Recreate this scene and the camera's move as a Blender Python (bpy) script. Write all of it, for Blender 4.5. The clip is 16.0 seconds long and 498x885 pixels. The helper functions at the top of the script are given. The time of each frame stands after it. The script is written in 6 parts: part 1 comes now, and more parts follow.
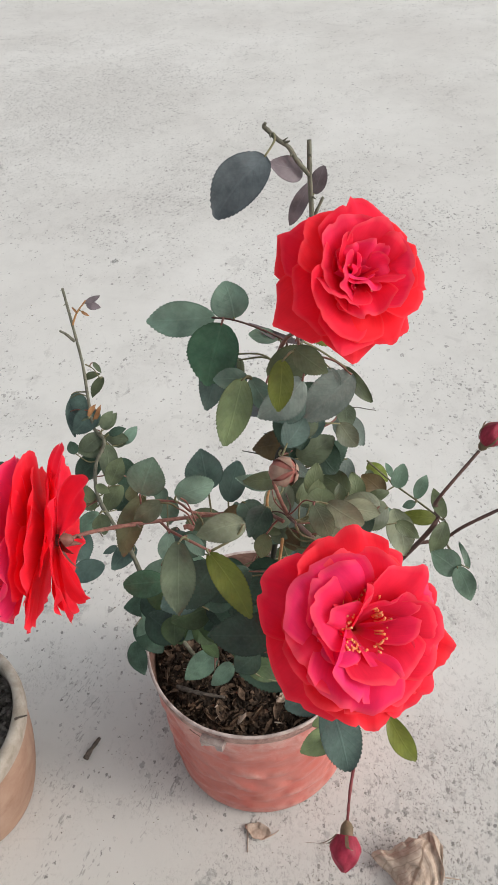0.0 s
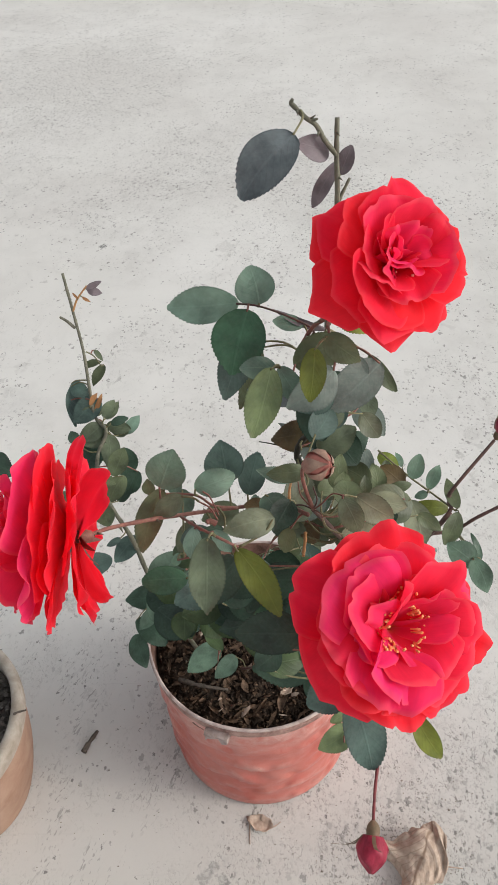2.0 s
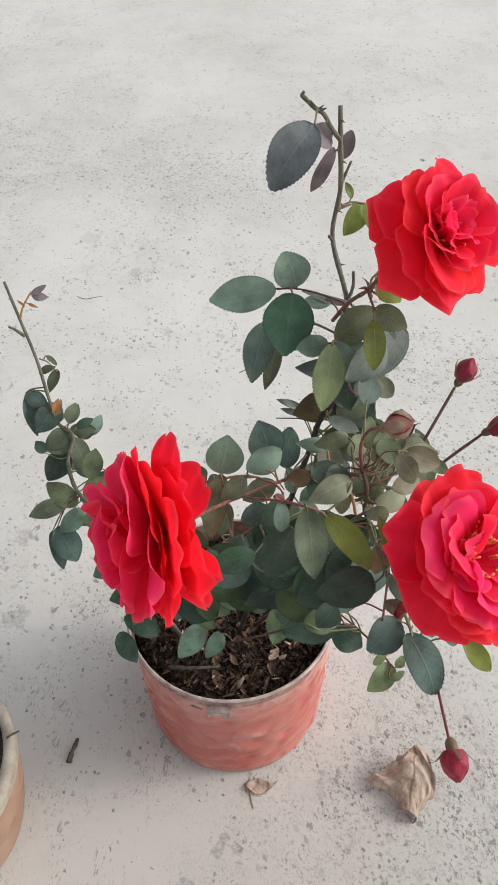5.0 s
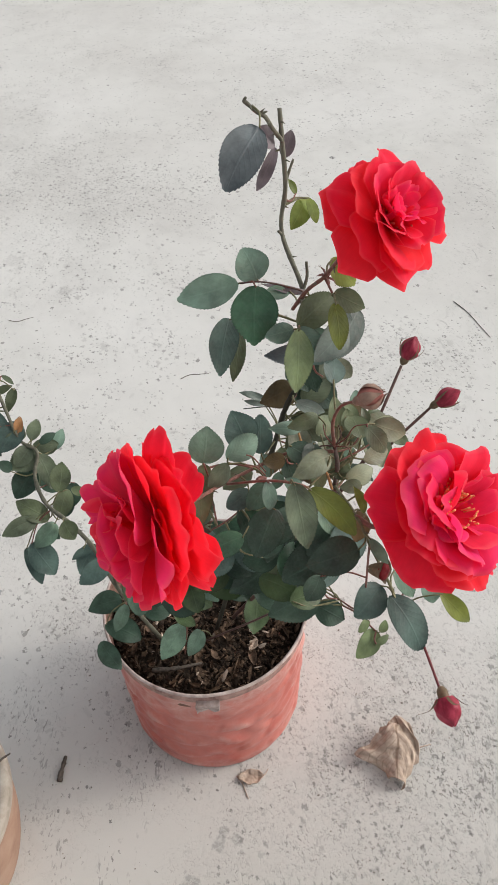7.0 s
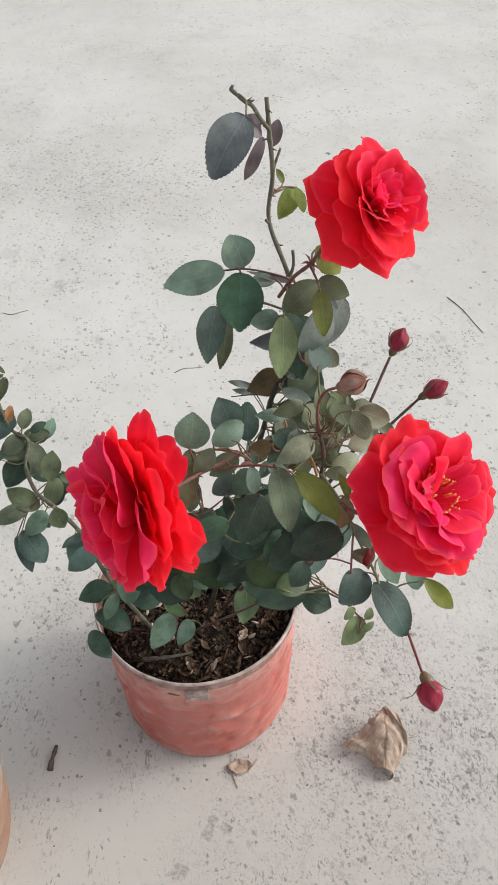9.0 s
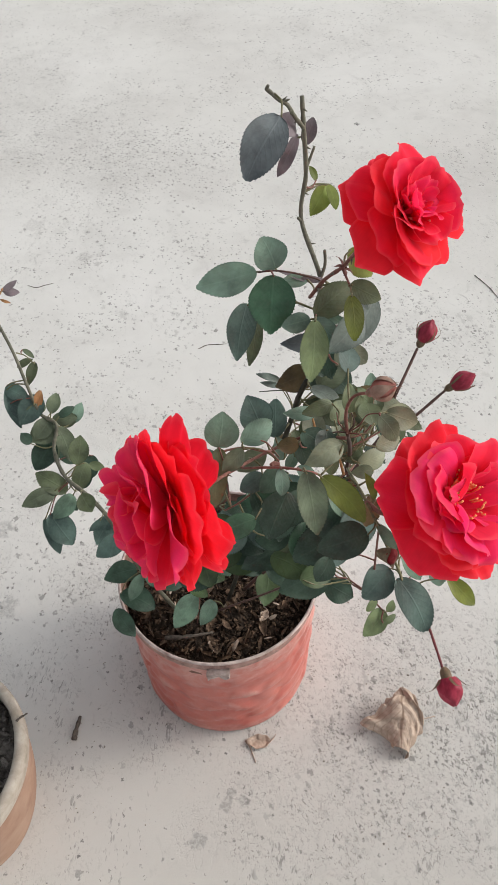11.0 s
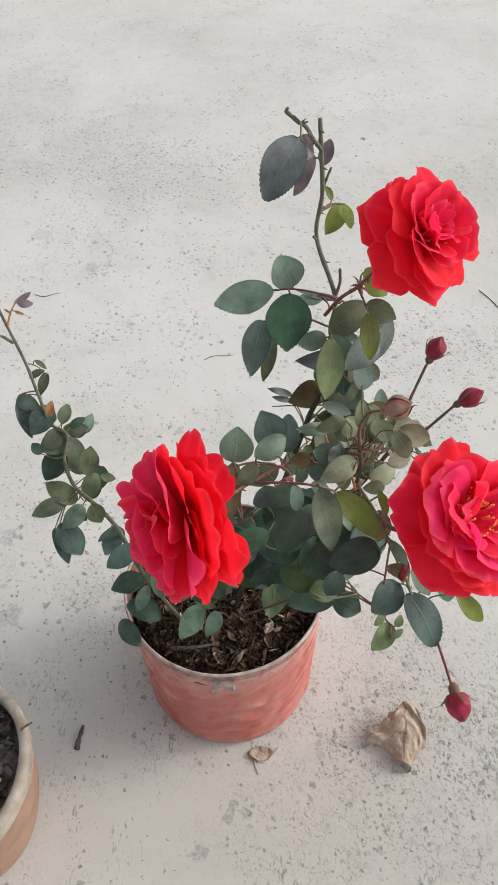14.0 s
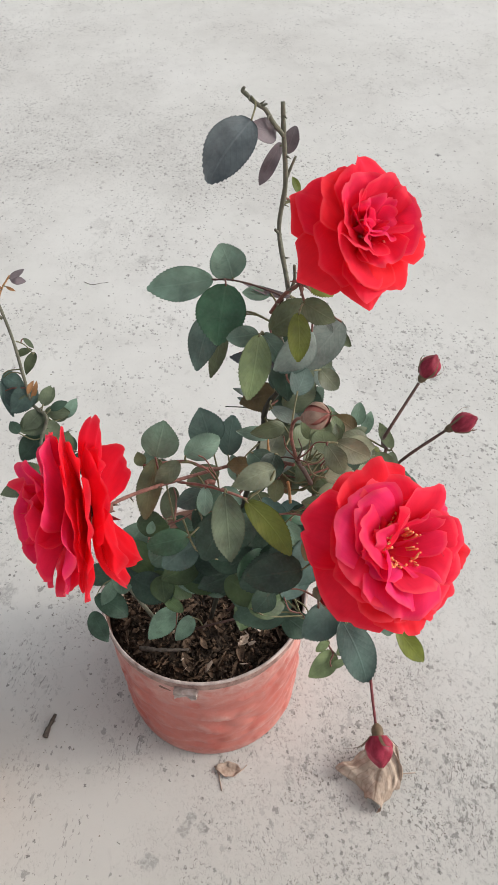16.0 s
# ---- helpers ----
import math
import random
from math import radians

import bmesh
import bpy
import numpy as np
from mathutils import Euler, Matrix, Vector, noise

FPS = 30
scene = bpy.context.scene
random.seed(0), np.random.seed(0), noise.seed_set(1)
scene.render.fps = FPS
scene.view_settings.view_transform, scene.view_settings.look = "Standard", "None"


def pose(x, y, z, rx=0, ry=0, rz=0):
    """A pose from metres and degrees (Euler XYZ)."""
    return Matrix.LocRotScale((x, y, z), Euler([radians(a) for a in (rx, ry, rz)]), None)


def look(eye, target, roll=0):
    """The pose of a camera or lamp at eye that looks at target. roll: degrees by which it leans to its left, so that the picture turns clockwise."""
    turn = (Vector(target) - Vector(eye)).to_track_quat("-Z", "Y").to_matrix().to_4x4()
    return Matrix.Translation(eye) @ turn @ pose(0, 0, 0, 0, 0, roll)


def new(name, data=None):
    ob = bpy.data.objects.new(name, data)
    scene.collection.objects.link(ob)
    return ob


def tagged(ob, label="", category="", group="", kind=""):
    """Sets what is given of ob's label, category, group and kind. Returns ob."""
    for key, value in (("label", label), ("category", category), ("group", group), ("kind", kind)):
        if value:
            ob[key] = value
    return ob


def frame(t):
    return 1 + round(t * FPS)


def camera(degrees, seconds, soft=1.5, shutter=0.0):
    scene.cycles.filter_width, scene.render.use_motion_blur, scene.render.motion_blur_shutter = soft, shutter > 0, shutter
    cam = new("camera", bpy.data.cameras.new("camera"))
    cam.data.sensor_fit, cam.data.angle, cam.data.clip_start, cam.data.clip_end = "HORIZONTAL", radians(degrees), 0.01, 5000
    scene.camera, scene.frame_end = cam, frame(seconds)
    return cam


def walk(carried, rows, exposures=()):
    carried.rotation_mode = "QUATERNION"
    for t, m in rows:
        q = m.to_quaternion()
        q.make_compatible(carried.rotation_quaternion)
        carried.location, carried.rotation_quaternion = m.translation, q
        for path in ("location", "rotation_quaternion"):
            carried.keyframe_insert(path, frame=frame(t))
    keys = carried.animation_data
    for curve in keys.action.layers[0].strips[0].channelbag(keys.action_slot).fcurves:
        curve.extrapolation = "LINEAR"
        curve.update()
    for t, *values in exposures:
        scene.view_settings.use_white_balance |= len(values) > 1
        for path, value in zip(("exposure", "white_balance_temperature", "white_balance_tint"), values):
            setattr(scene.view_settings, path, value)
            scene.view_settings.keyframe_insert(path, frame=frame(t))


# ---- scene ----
cam = camera(36.8, 16.0, 1.2)
PATH = [
    (0, (0.088, 0.004, 1.303), (-0.001, 1.46, -0.066), -4.7),
    (0.5, (0.085, 0.013, 1.302), (0.018, 1.464, -0.073), -4.5),
    (1, (0.068, 0.014, 1.296), (0.02, 1.458, -0.086), -3.3),
    (1.5, (0.064, 0.018, 1.296), (0.037, 1.466, -0.083), -3.0),
    (2, (0.057, 0.021, 1.293), (0.014, 1.452, -0.103), -3.6),
    (2.5, (0.009, 0.02, 1.273), (0.05, 1.387, -0.187), -3.4),
    (2.8, (-0.015, 0.023, 1.285), (0.117, 1.419, -0.141), -2.8),
    (3, (-0.055, 0.017, 1.307), (0.115, 1.4, -0.127), -2.8),
    (3.5, (-0.085, 0.021, 1.315), (0.168, 1.383, -0.128), -1.2),
    (3.7, (-0.083, 0.02, 1.317), (0.186, 1.378, -0.126), -1.5),
    (5.8, (-0.124, 0.015, 1.32), (0.3, 1.341, -0.116), 0.3),
    (6, (-0.134, 0.009, 1.323), (0.317, 1.337, -0.102), 0.2),
    (6.5, (-0.13, 0.001, 1.329), (0.356, 1.323, -0.091), -1.7),
    (7, (-0.135, -0.003, 1.331), (0.371, 1.297, -0.102), -2.3),
    (7.5, (-0.132, -0.006, 1.327), (0.389, 1.281, -0.112), -1.0),
    (8, (-0.126, -0.011, 1.327), (0.393, 1.274, -0.115), -1.7),
    (8.5, (-0.14, -0.016, 1.333), (0.371, 1.291, -0.092), -2.1),
    (9, (-0.131, -0.017, 1.329), (0.381, 1.275, -0.109), -1.7),
    (9.5, (-0.127, -0.015, 1.333), (0.36, 1.241, -0.145), -2.1),
    (9.7, (-0.135, -0.017, 1.341), (0.317, 1.244, -0.144), -3.5),
    (11.8, (-0.131, 0.006, 1.355), (0.303, 1.257, -0.144), -1.9),
    (12, (-0.132, 0.004, 1.356), (0.302, 1.258, -0.14), -1.9),
    (12.5, (-0.133, 0.003, 1.358), (0.291, 1.269, -0.131), -2.0),
    (13, (-0.132, 0.0, 1.358), (0.288, 1.27, -0.129), -2.5),
    (13.5, (-0.136, -0.004, 1.36), (0.286, 1.268, -0.124), -2.5),
    (14, (-0.144, 0.001, 1.362), (0.302, 1.272, -0.117), -1.6),
    (14.5, (-0.149, 0.014, 1.37), (0.299, 1.307, -0.089), -0.5),
    (15, (-0.113, 0.01, 1.361), (0.335, 1.288, -0.111), -1.3),
    (15.5, (-0.054, 0.002, 1.336), (0.302, 1.27, -0.169), -3.6),
    (16, (-0.03, -0.011, 1.327), (0.249, 1.328, -0.132), -0.8),
]
walk(cam, [(t, look(eye, target, roll)) for t, eye, target, roll in PATH], [(0, -0.05), (3, -0.05), (6, 0.0), (8, -0.05), (9.5, 0.02), (12, -0.05), (13.5, 0.0), (14.5, -0.09), (16, -0.03)])

# ---------- light ----------
world = bpy.data.worlds.new("sky")
scene.world = world
world.use_nodes = True
wn, wl = world.node_tree.nodes, world.node_tree.links
sky = wn.new("ShaderNodeTexSky")
sky.sky_type = "NISHITA"
sky.sun_disc = False
sky.sun_elevation = radians(32)
sky.sun_rotation = radians(101)
sky.dust_density = 4.0
sky.ozone_density = 1.0
soften = wn.new("ShaderNodeHueSaturation")
soften.inputs["Saturation"].default_value = 0.22
wl.new(sky.outputs[0], soften.inputs["Color"])
wl.new(soften.outputs[0], wn["Background"].inputs["Color"])
wn["Background"].inputs["Strength"].default_value = 0.198
sun = new("sun", bpy.data.lights.new("sun", "SUN"))
sun.data.energy = 0.52
sun.data.angle = radians(1.2)
sun.data.color = (1.0, 0.91, 0.79)
# the sun stands low on the right, behind thin cloud
sun.matrix_world = look((1.67, 0.33, 1.0 + 0.6), (0.03, 0.637, 0.6))


# ---------- materials ----------
def mat(name, rough=0.6, spec=0.4):
    m = bpy.data.materials.new(name)
    m.use_nodes = True
    nt = m.node_tree
    b = nt.nodes["Principled BSDF"]
    b.inputs["Roughness"].default_value = rough
    b.inputs["Specular IOR Level"].default_value = spec
    return m, nt, b


def node(nt, kind, **kw):
    n = nt.nodes.new(kind)
    for k, v in kw.items():
        n.inputs[k].default_value = v
    return n


def coords(nt, scale=(1, 1, 1), rot=(0, 0, 0), kind="Object"):
    tc = nt.nodes.new("ShaderNodeTexCoord")
    mp = nt.nodes.new("ShaderNodeMapping")
    mp.inputs["Scale"].default_value = scale
    mp.inputs["Rotation"].default_value = rot
    nt.links.new(tc.outputs[kind], mp.inputs[0])
    return mp.outputs[0]


def noise_tex(nt, vec, scale, detail=4, rough=0.55, dist=0.0):
    n = node(nt, "ShaderNodeTexNoise", Scale=scale, Detail=detail, Roughness=rough, Distortion=dist)
    nt.links.new(vec, n.inputs["Vector"])
    return n.outputs["Fac"]


def ramp(nt, fac, *stops):
    r = nt.nodes.new("ShaderNodeValToRGB")
    while len(r.color_ramp.elements) < len(stops):
        r.color_ramp.elements.new(0.5)
    for e, (p, c) in zip(r.color_ramp.elements, stops):
        e.position = p
        e.color = (*c, 1) if len(c) == 3 else c
    nt.links.new(fac, r.inputs[0])
    return r.outputs[0]


def grey(v):
    return (v, v, v)


def mix(nt, fac, a, b, kind="MIX"):
    m = nt.nodes.new("ShaderNodeMix")
    m.data_type = "RGBA"
    m.blend_type = kind
    for sock, val in ((m.inputs[0], fac), (m.inputs[6], a), (m.inputs[7], b)):
        if isinstance(val, (int, float)):
            sock.default_value = val
        elif isinstance(val, tuple):
            sock.default_value = (*val, 1)
        else:
            nt.links.new(val, sock)
    return m.outputs[2]


def maths(nt, op, a, b=0.0):
    m = nt.nodes.new("ShaderNodeMath")
    m.operation = op
    for sock, val in ((m.inputs[0], a), (m.inputs[1], b)):
        if isinstance(val, (int, float)):
            sock.default_value = val
        else:
            nt.links.new(val, sock)
    return m.outputs[0]


def bump(nt, b, height, strength, distance):
    n = node(nt, "ShaderNodeBump", Strength=strength, Distance=distance)
    nt.links.new(height, n.inputs["Height"])
    nt.links.new(n.outputs[0], b.inputs["Normal"])


# grey blots and dark dots on the floor: x, y, radius, strength, tone
BLOTS = ((-0.33, 1.10, 0.024, 0.50, 0.30), (-0.36, 0.90, 0.030, 0.55, 0.28), (0.066, 2.05, 0.026, 0.50, 0.30), (1.237, 2.504, 0.013, 0.90, 0.05),
         (-0.42, 0.91, 0.020, 0.50, 0.26), (-0.05, 2.30, 0.040, 0.30, 0.34),
         (-0.066, 0.382, 0.014, 0.50, 0.20), (-0.036, 0.376, 0.011, 0.50, 0.20), (-0.050, 0.398, 0.009, 0.55, 0.18), (-0.13, 0.348, 0.016, 0.55, 0.24), (-0.289, 0.696, 0.014, 0.30, 0.34), (-0.473, 2.342, 0.014, 0.85, 0.08))


def concrete():
    m, nt, b = mat("worn_concrete", 0.9, 0.2)
    v = coords(nt)
    big = noise_tex(nt, v, 0.8, 3)
    col = ramp(nt, big, (0.34, (0.592, 0.580, 0.548)), (0.5, (0.634, 0.627, 0.594)), (0.68, (0.674, 0.667, 0.638)))
    mid = noise_tex(nt, v, 6.0, 7, 0.68, 0.8)
    col = mix(nt, 1.0, col, ramp(nt, mid, (0.30, grey(0.94)), (0.50, grey(1.0)), (0.72, grey(1.03))), "MULTIPLY")
    fine = noise_tex(nt, v, 330.0, 3, 0.7)
    # worn areas: in front of the pots, and a band further back
    patch = noise_tex(nt, v, 2.3, 6, 0.62, 0.5)
    wear = None
    for x, y, r, k in ((0.42, 0.40, 0.70, 0.18), (0.05, 2.75, 0.85, 0.13), (-0.35, 0.95, 0.5, 0.04), (1.3, 1.6, 0.9, 0.07), (-0.9, 3.6, 1.3, 0.16)):
        d = nt.nodes.new("ShaderNodeVectorMath")
        d.operation = "DISTANCE"
        nt.links.new(v, d.inputs[0])
        d.inputs[1].default_value = (x, y, 0)
        part_wear = maths(nt, "MULTIPLY", maths(nt, "MAXIMUM", maths(nt, "SUBTRACT", 1.0, maths(nt, "DIVIDE", d.outputs["Value"], r)), 0.0), k)
        wear = part_wear if wear is None else maths(nt, "ADD", wear, part_wear)
    worn = maths(nt, "ADD", patch, wear)
    worn = ramp(nt, worn, (0.47, grey(0.0)), (0.64, grey(1.0)))
    col = mix(nt, maths(nt, "MULTIPLY", worn, 0.11), col, (0.40, 0.385, 0.36))
    # beige tint before the pots, fading out with distance
    dd = nt.nodes.new("ShaderNodeVectorMath")
    dd.operation = "DISTANCE"
    nt.links.new(v, dd.inputs[0])
    dd.inputs[1].default_value = (-0.05, 0.05, 0)
    tinge = ramp(nt, maths(nt, "ADD", dd.outputs["Value"], maths(nt, "MULTIPLY", patch, 0.35)), (0.45, grey(0.5)), (0.95, grey(0.0)))
    col = mix(nt, tinge, col, (0.46, 0.43, 0.385))
    # grey rubbed film in the worn areas
    film = noise_tex(nt, coords(nt, (1, 0.8, 1), (0, 0, 0.7)), 19.0, 7, 0.72, 1.0)
    film = mix(nt, 1.0, ramp(nt, film, (0.48, grey(0.0)), (0.60, grey(1.0))), worn, "MULTIPLY")
    col = mix(nt, maths(nt, "MULTIPLY", film, 0.14), col, (0.36, 0.345, 0.32))
    fk = ramp(nt, noise_tex(nt, coords(nt, (1.0, 0.8, 1.0), (0, 0, 0.3)), 17.0, 4, 0.65, 0.8), (0.635, grey(0.0)), (0.69, grey(0.2)))
    col = mix(nt, fk, col, (0.35, 0.34, 0.32))
    # single spots, specks and smudges, thick in some stretches and rare in others
    thick = maths(nt, "ADD", maths(nt, "MULTIPLY", noise_tex(nt, v, 2.2, 5, 0.65, 0.3), 0.62), maths(nt, "MULTIPLY", noise_tex(nt, v, 9.0, 4, 0.65, 0.8), 0.52))
    for x, y, r, k in ((0.42, 2.6, 0.75, 0.15), (-0.35, 2.8, 0.6, 0.09), (0.85, 1.25, 0.55, 0.12), (0.19, 1.75, 0.5, 0.10), (-1.05, 4.2, 1.3, 0.22), (0.34, 0.34, 0.42, 0.13), (-0.3, 1.0, 0.4, 0.10)):
        dn = nt.nodes.new("ShaderNodeVectorMath")
        dn.operation = "DISTANCE"
        nt.links.new(v, dn.inputs[0])
        dn.inputs[1].default_value = (x, y, 0)
        thick = maths(nt, "ADD", thick, maths(nt, "MULTIPLY", maths(nt, "MAXIMUM", maths(nt, "SUBTRACT", 1.0, maths(nt, "DIVIDE", dn.outputs["Value"], r)), 0.0), k))
    share = ramp(nt, thick, (0.53, grey(0.03)), (0.61, grey(0.18)), (0.72, grey(0.85)))
    for size, radius, soft, k, tone, few in ((11.0, 0.20, 0.16, 0.30, 0.38, 0.6), (24.0, 0.22, 0.13, 0.46, 0.34, 0.5), (52.0, 0.24, 0.10, 0.75, 0.22, 0.9), (105.0, 0.25, 0.10, 0.80, 0.15, 0.8)):
        wz = node(nt, "ShaderNodeTexNoise", Scale=size * 2.6, Detail=3)
        nt.links.new(v, wz.inputs["Vector"])
        ws = nt.nodes.new("ShaderNodeVectorMath")
        ws.operation = "SCALE"
        ws.inputs["Scale"].default_value = 1.15 / size
        nt.links.new(wz.outputs["Color"], ws.inputs[0])
        wob = nt.nodes.new("ShaderNodeVectorMath")
        nt.links.new(coords(nt, (1.0, 0.8, 1.0), (0, 0, radians(size))), wob.inputs[0])
        nt.links.new(ws.outputs[0], wob.inputs[1])
        cell = nt.nodes.new("ShaderNodeTexVoronoi")
        cell.voronoi_dimensions = "2D"
        cell.inputs["Scale"].default_value = size
        nt.links.new(wob.outputs[0], cell.inputs["Vector"])
        pick = nt.nodes.new("ShaderNodeSeparateXYZ")
        nt.links.new(cell.outputs["Color"], pick.inputs[0])
        reach = maths(nt, "MULTIPLY", maths(nt, "ADD", pick.outputs[1], 0.35), radius)
        speck = maths(nt, "DIVIDE", maths(nt, "SUBTRACT", reach, cell.outputs["Distance"]), soft)
        speck = maths(nt, "MINIMUM", maths(nt, "MAXIMUM", speck, 0.0), 1.0)
        speck = maths(nt, "MULTIPLY", speck, maths(nt, "LESS_THAN", pick.outputs[0], maths(nt, "MULTIPLY", share, few)))
        speck = maths(nt, "MULTIPLY", speck, maths(nt, "ADD", maths(nt, "MULTIPLY", pick.outputs[2], k * 0.8), k * 0.3))
        col = mix(nt, speck, col, (tone, tone * 0.96, tone * 0.91))
    # rubbed strokes and ragged smears, in scattered groups
    groups = ramp(nt, noise_tex(nt, v, 3.4, 5, 0.65, 0.4), (0.50, grey(0.0)), (0.62, grey(1.0)))
    for size, turn, lo, k, tone in ((20.0, 18, 0.585, 0.34, 0.33), (34.0, -35, 0.60, 0.50, 0.26), (60.0, 10, 0.61, 0.50, 0.22)):
        smear = ramp(nt, noise_tex(nt, coords(nt, (1.0, 0.55, 1.0), (0, 0, radians(turn))), size, 6, 0.70, 1.6), (lo, grey(0.0)), (lo + 0.05, grey(1.0)))
        col = mix(nt, maths(nt, "MULTIPLY", mix(nt, 1.0, smear, groups, "MULTIPLY"), k), col, (tone, tone * 0.97, tone * 0.92))
    rubbed = ramp(nt, wear, (0.03, grey(0.0)), (0.15, grey(1.0)))
    for size, lo, hi, k, tone in ((26.0, 0.54, 0.64, 0.12, 0.38), (110.0, 0.55, 0.62, 0.42, 0.20)):
        fk = ramp(nt, noise_tex(nt, coords(nt, (1.0, 0.8, 1.0), (0, 0, radians(size))), size, 6, 0.7, 0.6), (lo, grey(0.0)), (hi, grey(1.0)))
        col = mix(nt, maths(nt, "MULTIPLY", mix(nt, 1.0, fk, rubbed, "MULTIPLY"), k), col, (tone, tone * 0.97, tone * 0.91))
    # dark dashes left by the trowel, in loose rows and clumps
    turn_m = nt.nodes.new("ShaderNodeMapping")
    turn_m.inputs["Rotation"].default_value = (0, 0, radians(24))
    nt.links.new(v, turn_m.inputs[0])
    long_m = nt.nodes.new("ShaderNodeMapping")
    long_m.inputs["Scale"].default_value = (1.0, 0.36, 1.0)
    nt.links.new(turn_m.outputs[0], long_m.inputs[0])
    dash_area = maths(nt, "ADD", noise_tex(nt, long_m.outputs[0], 9.0, 4, 0.6), maths(nt, "MULTIPLY", wear, 0.04))
    strip = nt.nodes.new("ShaderNodeVectorMath")
    strip.operation = "DISTANCE"
    nt.links.new(v, strip.inputs[0])
    strip.inputs[1].default_value = (0.0, 0.55, 0)
    trodden = ramp(nt, strip.outputs["Value"], (0.45, grey(1.0)), (0.95, grey(0.12)))
    for size, lo, k, tone, g0 in ((120.0, 0.60, 0.70, 0.20, 0.56), (210.0, 0.60, 0.60, 0.22, 0.53), (48.0, 0.67, 0.16, 0.32, 0.52)):
        dash = ramp(nt, noise_tex(nt, long_m.outputs[0], size, 2, 0.6, 0.4), (lo, grey(0.0)), (lo + 0.045, grey(1.0)))
        dash = mix(nt, 1.0, dash, ramp(nt, dash_area, (g0, grey(0.0)), (g0 + 0.07, grey(1.0))), "MULTIPLY")
        dash = mix(nt, 1.0, dash, trodden, "MULTIPLY")
        col = mix(nt, maths(nt, "MULTIPLY", dash, k), col, (tone, tone * 0.96, tone * 0.90))
    # small pits, drawn out along the float's strokes
    pit = noise_tex(nt, coords(nt, (1.0, 0.75, 1.0), (0, 0, radians(38))), 210.0, 4, 0.66, 0.6)
    pits = ramp(nt, pit, (0.55, grey(0.0)), (0.59, grey(1.0)))
    clump = ramp(nt, noise_tex(nt, v, 17.0, 6, 0.7), (0.43, grey(0.05)), (0.56, grey(1.0)))
    pits = mix(nt, 1.0, mix(nt, 1.0, mix(nt, 1.0, pits, clump, "MULTIPLY"), worn, "MULTIPLY"), trodden, "MULTIPLY")
    crumbs = ramp(nt, noise_tex(nt, coords(nt, (1, 0.65, 1), (0, 0, 0.5)), 44.0, 8, 0.76, 1.1), (0.575, grey(0.0)), (0.615, grey(1.0)))
    crumbs = mix(nt, 1.0, mix(nt, 1.0, crumbs, worn, "MULTIPLY"), trodden, "MULTIPLY")
    col = mix(nt, maths(nt, "MULTIPLY", pits, 0.78), col, (0.17, 0.155, 0.14))
    col = mix(nt, maths(nt, "MULTIPLY", crumbs, 0.34), col, (0.25, 0.235, 0.215))
    # grey stains with ragged edges
    vor2 = nt.nodes.new("ShaderNodeTexVoronoi")
    vor2.inputs["Scale"].default_value = 4.6
    vd = nt.nodes.new("ShaderNodeVectorMath")
    nz = node(nt, "ShaderNodeTexNoise", Scale=22.0, Detail=3)
    nt.links.new(v, nz.inputs["Vector"])
    sc = nt.nodes.new("ShaderNodeVectorMath")
    sc.operation = "SCALE"
    sc.inputs["Scale"].default_value = 0.03
    nt.links.new(nz.outputs["Color"], sc.inputs[0])
    nt.links.new(v, vd.inputs[0])
    nt.links.new(sc.outputs[0], vd.inputs[1])
    nt.links.new(vd.outputs[0], vor2.inputs["Vector"])
    spots = ramp(nt, vor2.outputs["Distance"], (0.07, grey(1.0)), (0.11, grey(0.0)))
    gate2 = ramp(nt, noise_tex(nt, v, 3.1, 1), (0.5, grey(0.0)), (0.53, grey(1.0)))
    col = mix(nt, maths(nt, "MULTIPLY", mix(nt, 1.0, spots, gate2, "MULTIPLY"), 0.14), col, (0.30, 0.29, 0.275))
    # single blots
    ragged = noise_tex(nt, v, 48.0, 4, 0.65)
    broken = ramp(nt, noise_tex(nt, v, 150.0, 4, 0.7, 0.5), (0.42, grey(0.25)), (0.56, grey(1.0)))
    for x, y, r, k, tone in BLOTS:
        db = nt.nodes.new("ShaderNodeVectorMath")
        db.operation = "DISTANCE"
        nt.links.new(v, db.inputs[0])
        db.inputs[1].default_value = (x, y, 0)
        blot = maths(nt, "ADD", maths(nt, "DIVIDE", db.outputs["Value"], r), maths(nt, "MULTIPLY", maths(nt, "SUBTRACT", ragged, 0.5), 2.4))
        blot = mix(nt, 1.0, ramp(nt, blot, (0.70, grey(k)), (1.05, grey(0.0))), broken, "MULTIPLY")
        col = mix(nt, blot, col, (tone, tone * 0.97, tone * 0.93))
    # hairline scratches
    for turn, lo in ((-31, 0.70), (24, 0.715)):
        sv = coords(nt, (1.0, 16.0, 1.0), (0, 0, radians(turn)))
        scr = ramp(nt, noise_tex(nt, sv, 4.0, 2), (lo - 0.012, grey(0.0)), (lo, grey(1.0)), (lo + 0.012, grey(0.0)))
        col = mix(nt, maths(nt, "MULTIPLY", scr, 0.12), col, (0.28, 0.265, 0.25))
    nt.links.new(col, b.inputs["Base Color"])
    h = maths(nt, "SUBTRACT", maths(nt, "MULTIPLY", fine, 0.15), maths(nt, "ADD", pits, crumbs))
    bump(nt, b, h, 0.45, 0.002)
    return m


